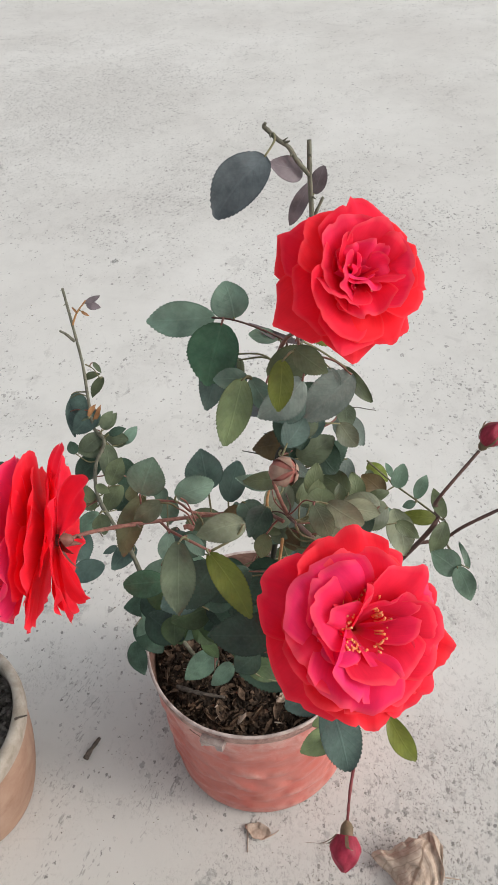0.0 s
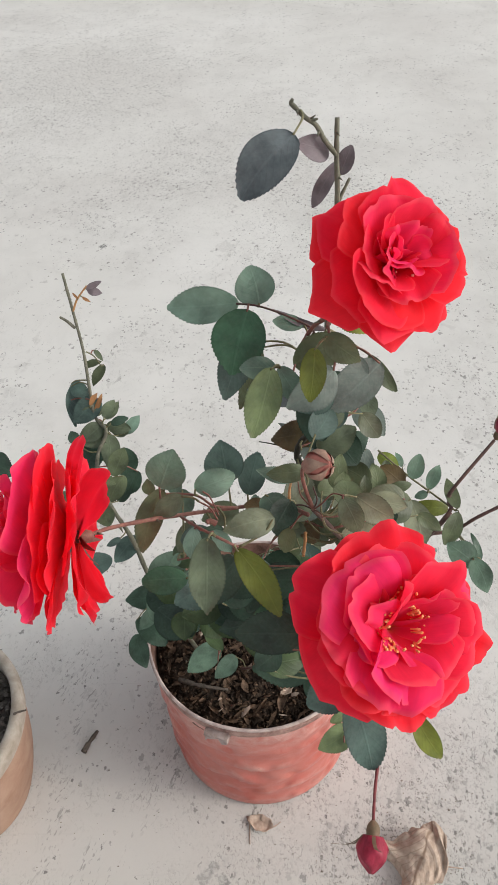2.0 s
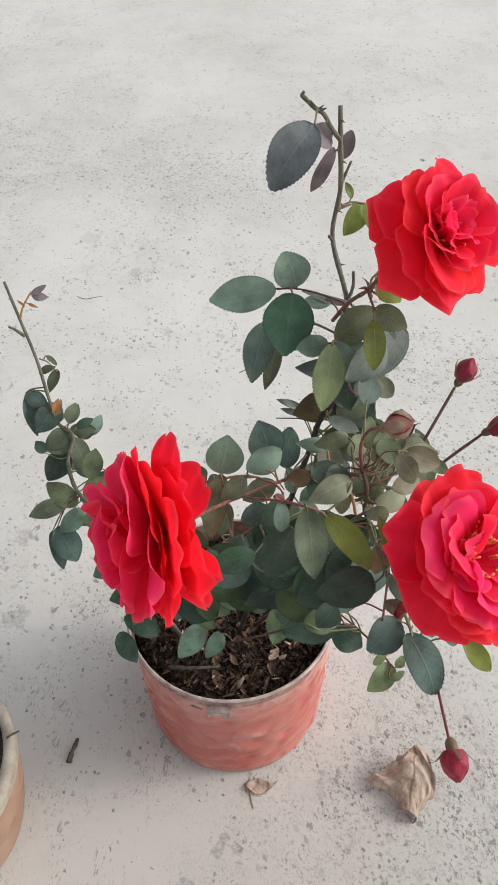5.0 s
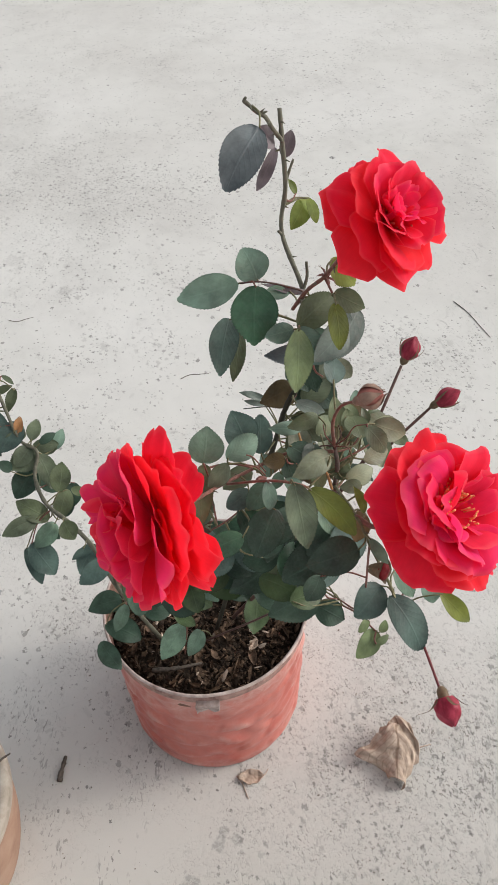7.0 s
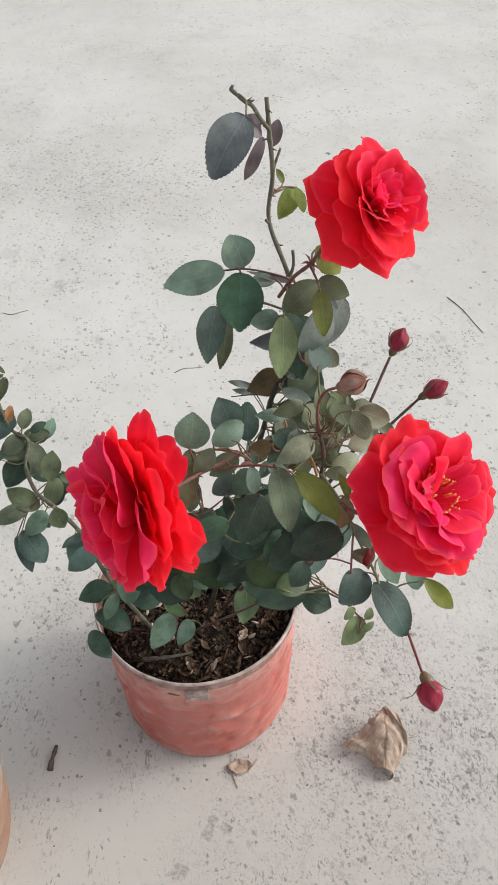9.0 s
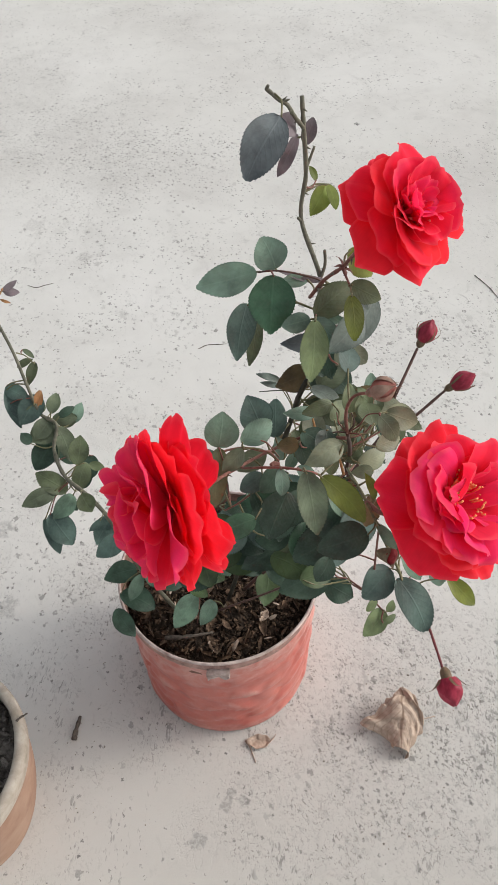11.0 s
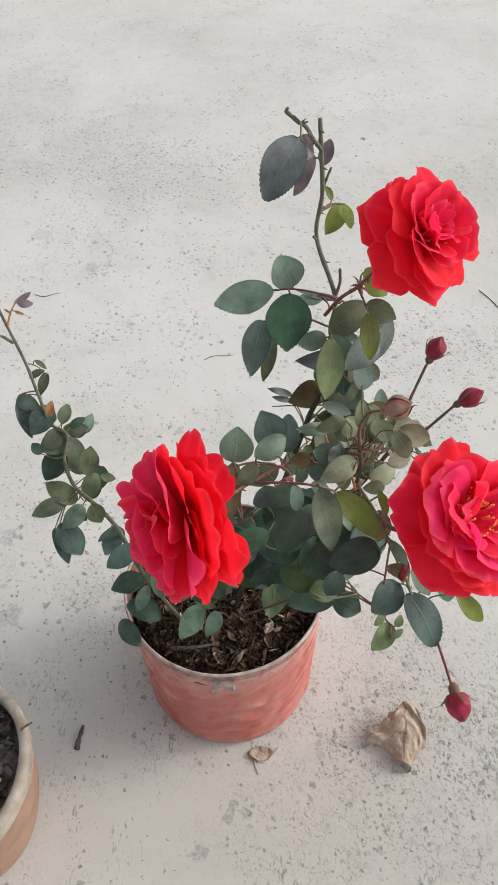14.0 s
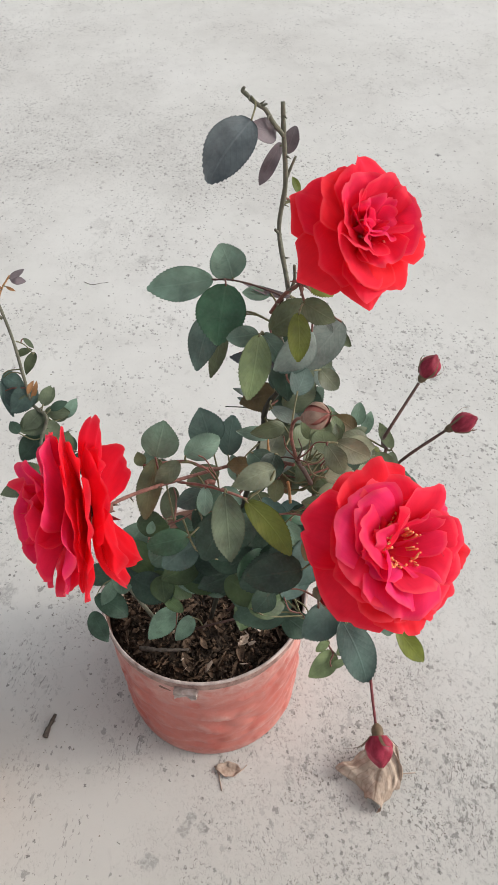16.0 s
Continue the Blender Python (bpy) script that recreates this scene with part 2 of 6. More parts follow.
def leaf_mat(name, base, tinge=0.12, rough=0.42, glow=0.12):
    rough += 0.05
    m, nt, b = mat(name, rough, 0.36)
    uv = nt.nodes.new("ShaderNodeUVMap")
    sep = nt.nodes.new("ShaderNodeSeparateXYZ")
    nt.links.new(uv.outputs[0], sep.inputs[0])
    side = maths(nt, "ABSOLUTE", maths(nt, "SUBTRACT", sep.outputs[0], 0.5))
    rib = ramp(nt, side, (0.012, grey(1.0)), (0.035, grey(0.0)))
    ph = maths(nt, "SUBTRACT", sep.outputs[1], maths(nt, "MULTIPLY", side, 0.75))
    saw = maths(nt, "ABSOLUTE", maths(nt, "SUBTRACT", maths(nt, "FRACT", maths(nt, "MULTIPLY", ph, 8.0)), 0.5))
    vein = ramp(nt, saw, (0.02, grey(1.0)), (0.16, grey(0.0)))
    v = coords(nt)
    n1 = noise_tex(nt, v, 45.0, 4)
    n2 = noise_tex(nt, v, 420.0, 3)
    oi = nt.nodes.new("ShaderNodeObjectInfo")
    # pale patches put into the blade's colour imitate sky sheen
    light = tuple(min(1.0, c * 1.42 + 0.010) for c in base)
    dark = tuple(c * 0.66 for c in base)
    col = mix(nt, ramp(nt, n1, (0.35, grey(0.0)), (0.7, grey(1.0))), dark, light)
    col = mix(nt, 1.0, col, ramp(nt, oi.outputs["Random"], (0.0, grey(0.78)), (1.0, grey(1.2))), "MULTIPLY")
    col = mix(nt, maths(nt, "MULTIPLY", vein, 0.10), col, dark)
    col = mix(nt, maths(nt, "MULTIPLY", rib, 0.14), col, tuple(min(1, c * 1.7 + 0.03) for c in base))
    # grey dust on the blade
    d = ramp(nt, n2, (0.42, grey(0.35)), (0.75, grey(1.0)))
    col = mix(nt, maths(nt, "MULTIPLY", d, tinge * 0.55), col, (0.52, 0.55, 0.55))
    # the blade's edge is darker, and stained here and there
    rimmed = ramp(nt, maths(nt, "ADD", side, maths(nt, "MULTIPLY", n1, 0.04)), (0.47, grey(0.0)), (0.52, grey(0.55)))
    col = mix(nt, rimmed, col, tuple(c * 0.45 for c in base))
    stain = ramp(nt, noise_tex(nt, v, 85.0, 5, 0.7, 0.5), (0.60, grey(0.0)), (0.72, grey(0.35)))
    col = mix(nt, stain, col, tuple(c * 0.5 for c in base))
    nt.links.new(col, b.inputs["Base Color"])
    rr = ramp(nt, n1, (0.3, grey(rough - 0.08)), (0.7, grey(rough + 0.12)))
    nt.links.new(rr, b.inputs["Roughness"])
    bump(nt, b, maths(nt, "SUBTRACT", maths(nt, "ADD", maths(nt, "MULTIPLY", n1, 0.8), maths(nt, "MULTIPLY", saw, 0.25)), maths(nt, "ADD", maths(nt, "MULTIPLY", vein, 0.10), rib)), 0.20, 0.0012)
    tr = nt.nodes.new("ShaderNodeBsdfTranslucent")
    nt.links.new(col, tr.inputs[0])
    ms = nt.nodes.new("ShaderNodeMixShader")
    ms.inputs[0].default_value = glow
    nt.links.new(b.outputs[0], ms.inputs[1])
    nt.links.new(tr.outputs[0], ms.inputs[2])
    nt.links.new(ms.outputs[0], nt.nodes["Material Output"].inputs[0])
    return m


def petal_mat(name, base, edge, pinkish):
    m, nt, b = mat(name, 0.62, 0.14)
    uv = nt.nodes.new("ShaderNodeUVMap")
    sep = nt.nodes.new("ShaderNodeSeparateXYZ")
    nt.links.new(uv.outputs[0], sep.inputs[0])
    oi = nt.nodes.new("ShaderNodeObjectInfo")
    rim = maths(nt, "MAXIMUM", sep.outputs[1], maths(nt, "MULTIPLY", maths(nt, "ABSOLUTE", maths(nt, "SUBTRACT", sep.outputs[0], 0.5)), 1.98))
    col = ramp(nt, sep.outputs[1], (0.0, (0.85, 0.14, 0.07)), (0.16, base), (1.0, base))
    pink = ramp(nt, oi.outputs["Random"], (0.30, grey(0.0)), (0.85, grey(0.6)), (1.0, grey(1.0)))
    col = mix(nt, pink, col, pinkish)
    vein = noise_tex(nt, coords(nt, (46, 4, 1), (0, 0, 0), "UV"), 1.0, 3)
    soft = noise_tex(nt, coords(nt), 55.0, 3)
    col = mix(nt, 1.0, col, ramp(nt, vein, (0.3, grey(0.97)), (0.7, grey(1.02))), "MULTIPLY")
    col = mix(nt, 1.0, col, ramp(nt, soft, (0.3, grey(0.92)), (0.7, grey(1.05))), "MULTIPLY")
    # pale rim colour stands in for the light on thin petal edges
    col = mix(nt, ramp(nt, rim, (0.91, grey(0.0)), (1.0, grey(0.5))), col, edge)
    nt.links.new(col, b.inputs["Base Color"])
    b.inputs["Sheen Weight"].default_value = 0.20
    b.inputs["Sheen Tint"].default_value = (1.0, 0.22, 0.42, 1)
    bump(nt, b, vein, 0.04, 0.0006)
    tr = nt.nodes.new("ShaderNodeBsdfTranslucent")
    nt.links.new(col, tr.inputs[0])
    ms = nt.nodes.new("ShaderNodeMixShader")
    ms.inputs[0].default_value = 0.46
    nt.links.new(b.outputs[0], ms.inputs[1])
    nt.links.new(tr.outputs[0], ms.inputs[2])
    nt.links.new(ms.outputs[0], nt.nodes["Material Output"].inputs[0])
    return m


def plain(name, c1, c2, scale=120.0, rough=0.7, spec=0.3, bmp=0.3, dist=0.001, stretch=(1, 1, 1)):
    m, nt, b = mat(name, rough, spec)
    v = coords(nt, stretch)
    n = noise_tex(nt, v, scale, 5, 0.65, 0.3)
    n2 = noise_tex(nt, v, scale * 0.17, 3)
    col = mix(nt, ramp(nt, n, (0.32, grey(0)), (0.68, grey(1))), c1, c2)
    col = mix(nt, 1.0, col, ramp(nt, n2, (0.3, grey(0.75)), (0.7, grey(1.12))), "MULTIPLY")
    isl = nt.nodes.new("ShaderNodeNewGeometry")
    col = mix(nt, 1.0, col, ramp(nt, isl.outputs["Random Per Island"], (0.0, grey(0.7)), (1.0, grey(1.25))), "MULTIPLY")
    nt.links.new(col, b.inputs["Base Color"])
    bump(nt, b, n, bmp, dist)
    return m


def pot_wall_mat():
    m, nt, b = mat("salmon_plastic", 0.40, 0.45)
    v = coords(nt)
    n = noise_tex(nt, v, 9.0, 5, 0.6, 0.8)
    col = ramp(nt, n, (0.30, (0.41, 0.080, 0.062)), (0.52, (0.47, 0.110, 0.086)), (0.75, (0.52, 0.165, 0.130)))
    # lime bloom, thickest below the rim; the raised scales are paler too
    sep = nt.nodes.new("ShaderNodeSeparateXYZ")
    nt.links.new(v, sep.inputs[0])
    up = ramp(nt, sep.outputs[2], (0.0, grey(0.55)), (0.035, grey(0.10)), (0.20, grey(0.15)), (0.275, grey(0.75)))
    up = mix(nt, 1.0, up, ramp(nt, noise_tex(nt, v, 24.0, 6, 0.7, 1.2), (0.40, grey(0.15)), (0.66, grey(1.0))), "MULTIPLY")
    col = mix(nt, up, col, (0.66, 0.50, 0.44))
    at = nt.nodes.new("ShaderNodeAttribute")
    at.attribute_name = "raised"
    ridge = maths(nt, "ADD", maths(nt, "MULTIPLY", at.outputs["Fac"], 120.0), noise_tex(nt, v, 60.0, 5, 0.7))
    col = mix(nt, ramp(nt, ridge, (0.58, grey(0.0)), (0.95, grey(0.40))), col, (0.70, 0.48, 0.42))
    streak = ramp(nt, noise_tex(nt, coords(nt, (30, 30, 3)), 1.0, 4), (0.60, grey(0)), (0.75, grey(0.45)))
    col = mix(nt, streak, col, (0.68, 0.46, 0.40))
    dirt = ramp(nt, noise_tex(nt, v, 140.0, 3, 0.7), (0.66, grey(0)), (0.74, grey(0.5)))
    col = mix(nt, dirt, col, (0.26, 0.13, 0.10))
    nt.links.new(col, b.inputs["Base Color"])
    bump(nt, b, noise_tex(nt, v, 70.0, 4), 0.25, 0.002)
    return m


CONCRETE = concrete()
LEAF = {
    "s": leaf_mat("slate_leaf", (0.064, 0.080, 0.086), 0.10),
    "p": leaf_mat("purple_leaf", (0.150, 0.118, 0.128), 0.12, 0.5),
    "y": leaf_mat("yellow_green_leaf", (0.185, 0.235, 0.040), 0.03, 0.45, 0.3),
    "g": leaf_mat("grey_green_leaf", (0.100, 0.172, 0.112), 0.14),
    "m": leaf_mat("pale_dusty_leaf", (0.150, 0.245, 0.178), 0.16, 0.40),
    "e": leaf_mat("dull_olive_leaf", (0.092, 0.118, 0.064), 0.10),
    "G": leaf_mat("green_leaf", (0.036, 0.108, 0.052), 0.08),
    "o": leaf_mat("olive_leaf", (0.092, 0.118, 0.052), 0.09),
    "go": leaf_mat("soft_olive_leaf", (0.125, 0.170, 0.066), 0.10),
    "w": leaf_mat("shiny_dusty_leaf", (0.130, 0.170, 0.142), 0.22, 0.40),
    "b": leaf_mat("browned_leaf", (0.120, 0.082, 0.030), 0.08, 0.5),
    # dark green, deepened to hold the shade inside the bush
    "d": leaf_mat("dark_shaded_leaf", (0.024, 0.056, 0.032), 0.07),
    "t": leaf_mat("teal_leaf", (0.054, 0.098, 0.080), 0.10),
    "P": leaf_mat("pale_olive_leaf", (0.165, 0.185, 0.110), 0.15),
    "Y": leaf_mat("yellowed_leaf", (0.135, 0.160, 0.018), 0.03, 0.4, 0.25),
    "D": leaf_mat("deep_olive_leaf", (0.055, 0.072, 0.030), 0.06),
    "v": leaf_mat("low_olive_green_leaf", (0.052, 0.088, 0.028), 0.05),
    "R": leaf_mat("orange_shoot_leaf", (0.30, 0.14, 0.05), 0.05, 0.5),
}
PETAL = petal_mat("red_petal", (0.95, 0.021, 0.040), (0.95, 0.09, 0.115), (0.94, 0.019, 0.065))
# inner petals are pinker, and their pink also stands in for skylight
PETAL_INNER = petal_mat("pinkish_red_petal", (0.95, 0.029, 0.082), (0.96, 0.15, 0.19), (0.94, 0.045, 0.230))
BUD = plain("crimson_bud", (0.20, 0.010, 0.026), (0.40, 0.034, 0.070), 160.0, 0.5, 0.3, 0.15, 0.0006, (1, 1, 0.2))
BUD_PALE = plain("dusty_pink_bud", (0.28, 0.085, 0.072), (0.38, 0.15, 0.115), 120.0, 0.6, 0.3, 0.15, 0.0006)
SEPAL = plain("sepal_green", (0.13, 0.10, 0.055), (0.22, 0.13, 0.085), 150.0, 0.6, 0.3, 0.2, 0.0005)
CUP = plain("green_cup", (0.12, 0.115, 0.055), (0.20, 0.18, 0.10), 150.0, 0.6, 0.3, 0.2, 0.0005)
SEPAL_PALE = plain("pale_sepal", (0.22, 0.135, 0.10), (0.35, 0.235, 0.175), 150.0, 0.6, 0.3, 0.2, 0.0005)
STEM = {
    "bark": plain("grey_green_cane", (0.085, 0.085, 0.060), (0.19, 0.18, 0.135), 200.0, 0.7, 0.3, 0.4, 0.0008, (1, 1, 0.3)),
    "cane": plain("green_cane", (0.10, 0.10, 0.045), (0.20, 0.18, 0.10), 200.0, 0.6, 0.3, 0.3, 0.0006, (1, 1, 0.3)),
    "black": plain("blackish_cane", (0.022, 0.022, 0.015), (0.060, 0.055, 0.040), 200.0, 0.7, 0.3, 0.4, 0.0008, (1, 1, 0.3)),
    "crimson": plain("crimson_stem", (0.13, 0.024, 0.03), (0.24, 0.06, 0.06), 220.0, 0.55, 0.35, 0.3, 0.0005),
    "redstem": plain("reddish_stem", (0.14, 0.055, 0.045), (0.25, 0.115, 0.085), 220.0, 0.6, 0.35, 0.3, 0.0005),
    "darkstem": plain("maroon_stem", (0.06, 0.034, 0.03), (0.13, 0.065, 0.052), 220.0, 0.55, 0.35, 0.3, 0.0005),
    "orange": plain("orange_shoot", (0.32, 0.16, 0.06), (0.45, 0.24, 0.10), 220.0, 0.6, 0.3, 0.3, 0.0005),
}
STAMEN = plain("golden_stamen", (0.90, 0.27, 0.09), (0.94, 0.50, 0.24), 300.0, 0.6)
PINK_STAMEN = plain("pinkish_stamen", (0.88, 0.20, 0.16), (0.92, 0.40, 0.34), 300.0, 0.6)
POT_WALL = pot_wall_mat()
POT_BAND = plain("limed_band", (0.16, 0.085, 0.07), (0.50, 0.32, 0.27), 60.0, 0.55, 0.35, 0.3, 0.001)
POT_INSIDE = plain("dark_inside", (0.10, 0.055, 0.042), (0.30, 0.17, 0.13), 50.0, 0.75, 0.2, 0.3, 0.001)
POT_RIM = plain("limed_rim", (0.24, 0.165, 0.145), (0.60, 0.50, 0.46), 40.0, 0.55, 0.35, 0.3, 0.001)
SOIL = plain("dark_soil", (0.010, 0.008, 0.0065), (0.085, 0.060, 0.043), 90.0, 0.95, 0.15, 0.8, 0.004)
LITTER = plain("leaf_litter", (0.026, 0.016, 0.011), (0.21, 0.135, 0.088), 95.0, 0.85, 0.2, 0.4, 0.001)
DEAD = plain("dead_leaf_brown", (0.030, 0.018, 0.012), (0.22, 0.140, 0.090), 120.0, 0.75, 0.25, 0.4, 0.001)
POT2_WALL = plain("peach_clay", (0.30, 0.175, 0.120), (0.40, 0.265, 0.195), 18.0, 0.75, 0.25, 0.3, 0.002)
POT2_RIM = plain("pale_cement_rim", (0.30, 0.255, 0.205), (0.48, 0.43, 0.37), 40.0, 0.8, 0.2, 0.3, 0.001)
GRAVEL = plain("grey_gravel", (0.03, 0.027, 0.025), (0.22, 0.20, 0.175), 110.0, 0.85, 0.2, 0.5, 0.002)
PEBBLE = plain("pale_pebble", (0.26, 0.22, 0.17), (0.50, 0.45, 0.38), 60.0, 0.85, 0.2, 0.5, 0.002)
DRY = plain("dry_brown_leaf", (0.34, 0.25, 0.19), (0.54, 0.43, 0.345), 70.0, 0.75, 0.25, 0.5, 0.002)
DRY_VEINED = DRY.copy()
DRY_VEINED.name = "veined_dry_leaf"


def vein_over(m, tone):
    """Darkened rib and side veins, along the blade's own coordinates."""
    nt = m.node_tree
    b = nt.nodes["Principled BSDF"]
    col = b.inputs["Base Color"].links[0].from_socket
    uv = nt.nodes.new("ShaderNodeUVMap")
    sep = nt.nodes.new("ShaderNodeSeparateXYZ")
    nt.links.new(uv.outputs[0], sep.inputs[0])
    side = maths(nt, "ABSOLUTE", maths(nt, "SUBTRACT", sep.outputs[0], 0.5))
    rib = ramp(nt, side, (0.010, grey(0.8)), (0.03, grey(0.0)))
    saw = maths(nt, "ABSOLUTE", maths(nt, "SUBTRACT", maths(nt, "FRACT", maths(nt, "MULTIPLY", maths(nt, "SUBTRACT", sep.outputs[1], maths(nt, "MULTIPLY", side, 0.8)), 9.0)), 0.5))
    vein = ramp(nt, saw, (0.02, grey(0.45)), (0.10, grey(0.0)))
    nt.links.new(mix(nt, maths(nt, "MAXIMUM", rib, vein), col, tone), b.inputs["Base Color"])


vein_over(DRY_VEINED, (0.20, 0.13, 0.09))
CUP = plain("olive_brown_cup", (0.11, 0.082, 0.048), (0.20, 0.150, 0.095), 200.0, 0.7, 0.25, 0.3, 0.0006)
CUP_CORE = plain("dark_red_core", (0.13, 0.009, 0.012), (0.24, 0.016, 0.022), 200.0, 0.7, 0.2, 0.3, 0.0006)
TWIG = plain("dark_twig", (0.06, 0.05, 0.042), (0.17, 0.14, 0.115), 160.0, 0.85, 0.2, 0.6, 0.001)
GRIT = plain("dark_grit", (0.13, 0.11, 0.09), (0.32, 0.28, 0.24), 300.0, 0.9, 0.2, 0.2, 0.001)


# ---------- builders ----------
def mesh_of(name, verts, faces, material, uvs=None, smooth=True):
    me = bpy.data.meshes.new(name)
    me.from_pydata([tuple(v) for v in verts], [], faces)
    if uvs is not None:
        layer = me.uv_layers.new(name="UVMap")
        for lp in me.loops:
            layer.data[lp.index].uv = uvs[lp.vertex_index]
    me.materials.append(material)
    me.polygons.foreach_set("use_smooth", [smooth] * len(me.polygons))
    me.update()
    return me


def part(name, me, parent, label=""):
    ob = new(name, me)
    ob.parent = parent
    if label:
        tagged(ob, label)
    return ob


def thing(name, at, label, category, group="", kind=""):
    ob = new(name)
    ob.empty_display_size = 0.05
    ob.location = at
    tagged(ob, label, category, group, kind)
    return ob


def grid_faces(nu, nv, wrap=False):
    f = []
    for j in range(nv - 1):
        for i in range(nu if wrap else nu - 1):
            k = (i + 1) % nu
            f.append((j * nu + i, j * nu + k, (j + 1) * nu + k, (j + 1) * nu + i))
    return f


def lathe(name, profile, material, n=96, relief=None):
    """A turned body; relief moves a ring's point outwards, and is kept as the attribute raised."""
    verts, raised = [], []
    for j, (r, z) in enumerate(profile):
        for i in range(n):
            a = 2 * math.pi * i / n
            up = relief(a, r, z) if relief else 0.0
            raised.append(up)
            rr = r + up
            verts.append((rr * math.cos(a), rr * math.sin(a), z))
    me = mesh_of(name, verts, grid_faces(n, len(profile), True), material)
    if relief:
        me.attributes.new("raised", "FLOAT", "POINT").data.foreach_set("value", raised)
    return me


def smooth_path(pts, steps=6):
    p = [Vector(q) for q in pts]
    if len(p) == 2:
        return [p[0].lerp(p[1], i / steps) for i in range(steps + 1)]
    ext = [p[0] * 2 - p[1]] + p + [p[-1] * 2 - p[-2]]
    out = []
    for i in range(1, len(ext) - 2):
        a, b, c, d = ext[i - 1:i + 3]
        for s in range(steps):
            t = s / steps
            out.append(0.5 * ((2 * b) + (c - a) * t + (2 * a - 5 * b + 4 * c - d) * t * t + (3 * b - a - 3 * c + d) * t ** 3))
    out.append(p[-1])
    return out


def tube_mesh(name, pts, r0, r1, material, sides=8, knots=0.12, seed=0):
    rnd = random.Random(seed)
    verts, faces = [], []
    n = len(pts)
    up = Vector((0.3, 0.8, 0.5))
    for i, p in enumerate(pts):
        d = (pts[min(i + 1, n - 1)] - pts[max(i - 1, 0)]).normalized()
        a = d.cross(up).normalized()
        b = d.cross(a)
        r = (r0 + (r1 - r0) * i / (n - 1)) * (1 + knots * rnd.uniform(-1, 1))
        for k in range(sides):
            t = 2 * math.pi * k / sides
            verts.append(p + r * (math.cos(t) * a + math.sin(t) * b))
    faces = grid_faces(sides, n, True)
    faces.append(tuple(range(sides))[::-1])
    faces.append(tuple((n - 1) * sides + k for k in range(sides)))
    return mesh_of(name, verts, faces, material)


# ---------- ground ----------
ground = new("ground", mesh_of("ground", [(-300, -300, 0), (300, -300, 0), (300, 300, 0), (-300, 300, 0)], [(0, 1, 2, 3)], CONCRETE, smooth=False))
tagged(ground, "pale grey worn concrete floor with pits and stains", "floor", kind="structure")

# ---------- the salmon pot ----------
POT = Vector((0.030, 0.640, 0.0))
pot = thing("flower_pot", POT, "salmon pink plastic flower pot with scaly relief and limed rim", "flower pot")


def scales(a, r, z):
    """Hammered, overlapping rounded scales in the wall."""
    fade = min(1.0, max(0.0, (z - 0.006) / 0.012)) * min(1.0, max(0.0, (0.262 - z) / 0.014))
    row = z / 0.050 + 0.5 * noise.noise((a * 2.2, z * 9, 1.0))
    j = math.floor(row)
    u = a / (2 * math.pi) * 14 + (0.5 if j % 2 else 0.0) + 0.25 * row + 0.45 * noise.noise((a * 3.1, z * 12, 8.0))
    fu = (u - math.floor(u)) * 2 - 1
    fv = row - j
    edge = fv - 0.55 * (1 - fu * fu)
    big = 1 / (1 + math.exp(max(-30.0, min(30.0, edge * 24)))) - 0.5
    return fade * (0.0042 * big * (0.6 + noise.noise((a * 4, z * 15, 3.0))) + 0.0030 * noise.noise((a * 5, z * 40, 2.0)) + 0.0008 * noise.noise((a * 17, z * 110, 5.0)))


outer = [(0.120, 0.002), (0.149, 0.0025), (0.1530, 0.006)]
outer += [(0.1535 + 0.0057 * (k / 46), 0.010 + 0.254 * k / 46) for k in range(47)]
outer += [(0.1592, 0.2665), (0.1592, 0.276)]
part("pot_wall", lathe("pot_wall", outer, POT_WALL, 180, scales), pot)
band = [(0.1594, 0.2745), (0.1618, 0.2750), (0.1630, 0.2775), (0.1628, 0.2862), (0.1606, 0.2882), (0.1600, 0.2936)]
part("rim_band", lathe("rim_band", band, POT_BAND, 128, lambda a, r, z: 0.0005 * noise.noise((a * 4, z * 60, 1.0))), pot, "dull pinkish band below the rim")
lip = [(0.1602, 0.2938), (0.1636, 0.2944), (0.1648, 0.2966), (0.1642, 0.2986), (0.1626, 0.2998), (0.1606, 0.2992), (0.1598, 0.2972)]
part("pot_rim", lathe("pot_rim", lip, POT_RIM, 128, lambda a, r, z: 0.0005 * noise.noise((a * 3, z * 50, 0.0))), pot, "whitish limed rolled rim")
inner = [(0.1600, 0.2975), (0.1590, 0.2930), (0.1580, 0.2750), (0.1565, 0.2450)]
part("inner_wall", lathe("inner_wall", inner, POT_INSIDE, 128), pot, "dark salmon-brown inner wall")


def lug(angle):
    """The stump of a broken handle under the rim."""
    bm = bmesh.new()
    bmesh.ops.create_cube(bm, size=1.0)
    bmesh.ops.scale(bm, vec=(0.034, 0.014, 0.020), verts=bm.verts)
    bmesh.ops.subdivide_edges(bm, edges=bm.edges, cuts=3, use_grid_fill=True)
    for v in bm.verts:
        v.co += 0.0022 * noise.noise_vector(v.co * 130)
        if v.co.y < 0 and abs(v.co.x) < 0.009 and v.co.z < 0.004:
            v.co.y += 0.005
        if v.co.z < -0.008 and v.co.x > 0:
            v.co.z += 0.006
    me = bpy.data.meshes.new("handle_lug")
    bm.to_mesh(me)
    bm.free()
    me.materials.append(POT_RIM)
    ob = part("handle_lug", me, pot, "chipped whitish handle stump")
    ob.matrix_local = pose(0, 0, 0, 0, 0, angle) @ pose(0, -0.1655, 0.272)


lug(-20)


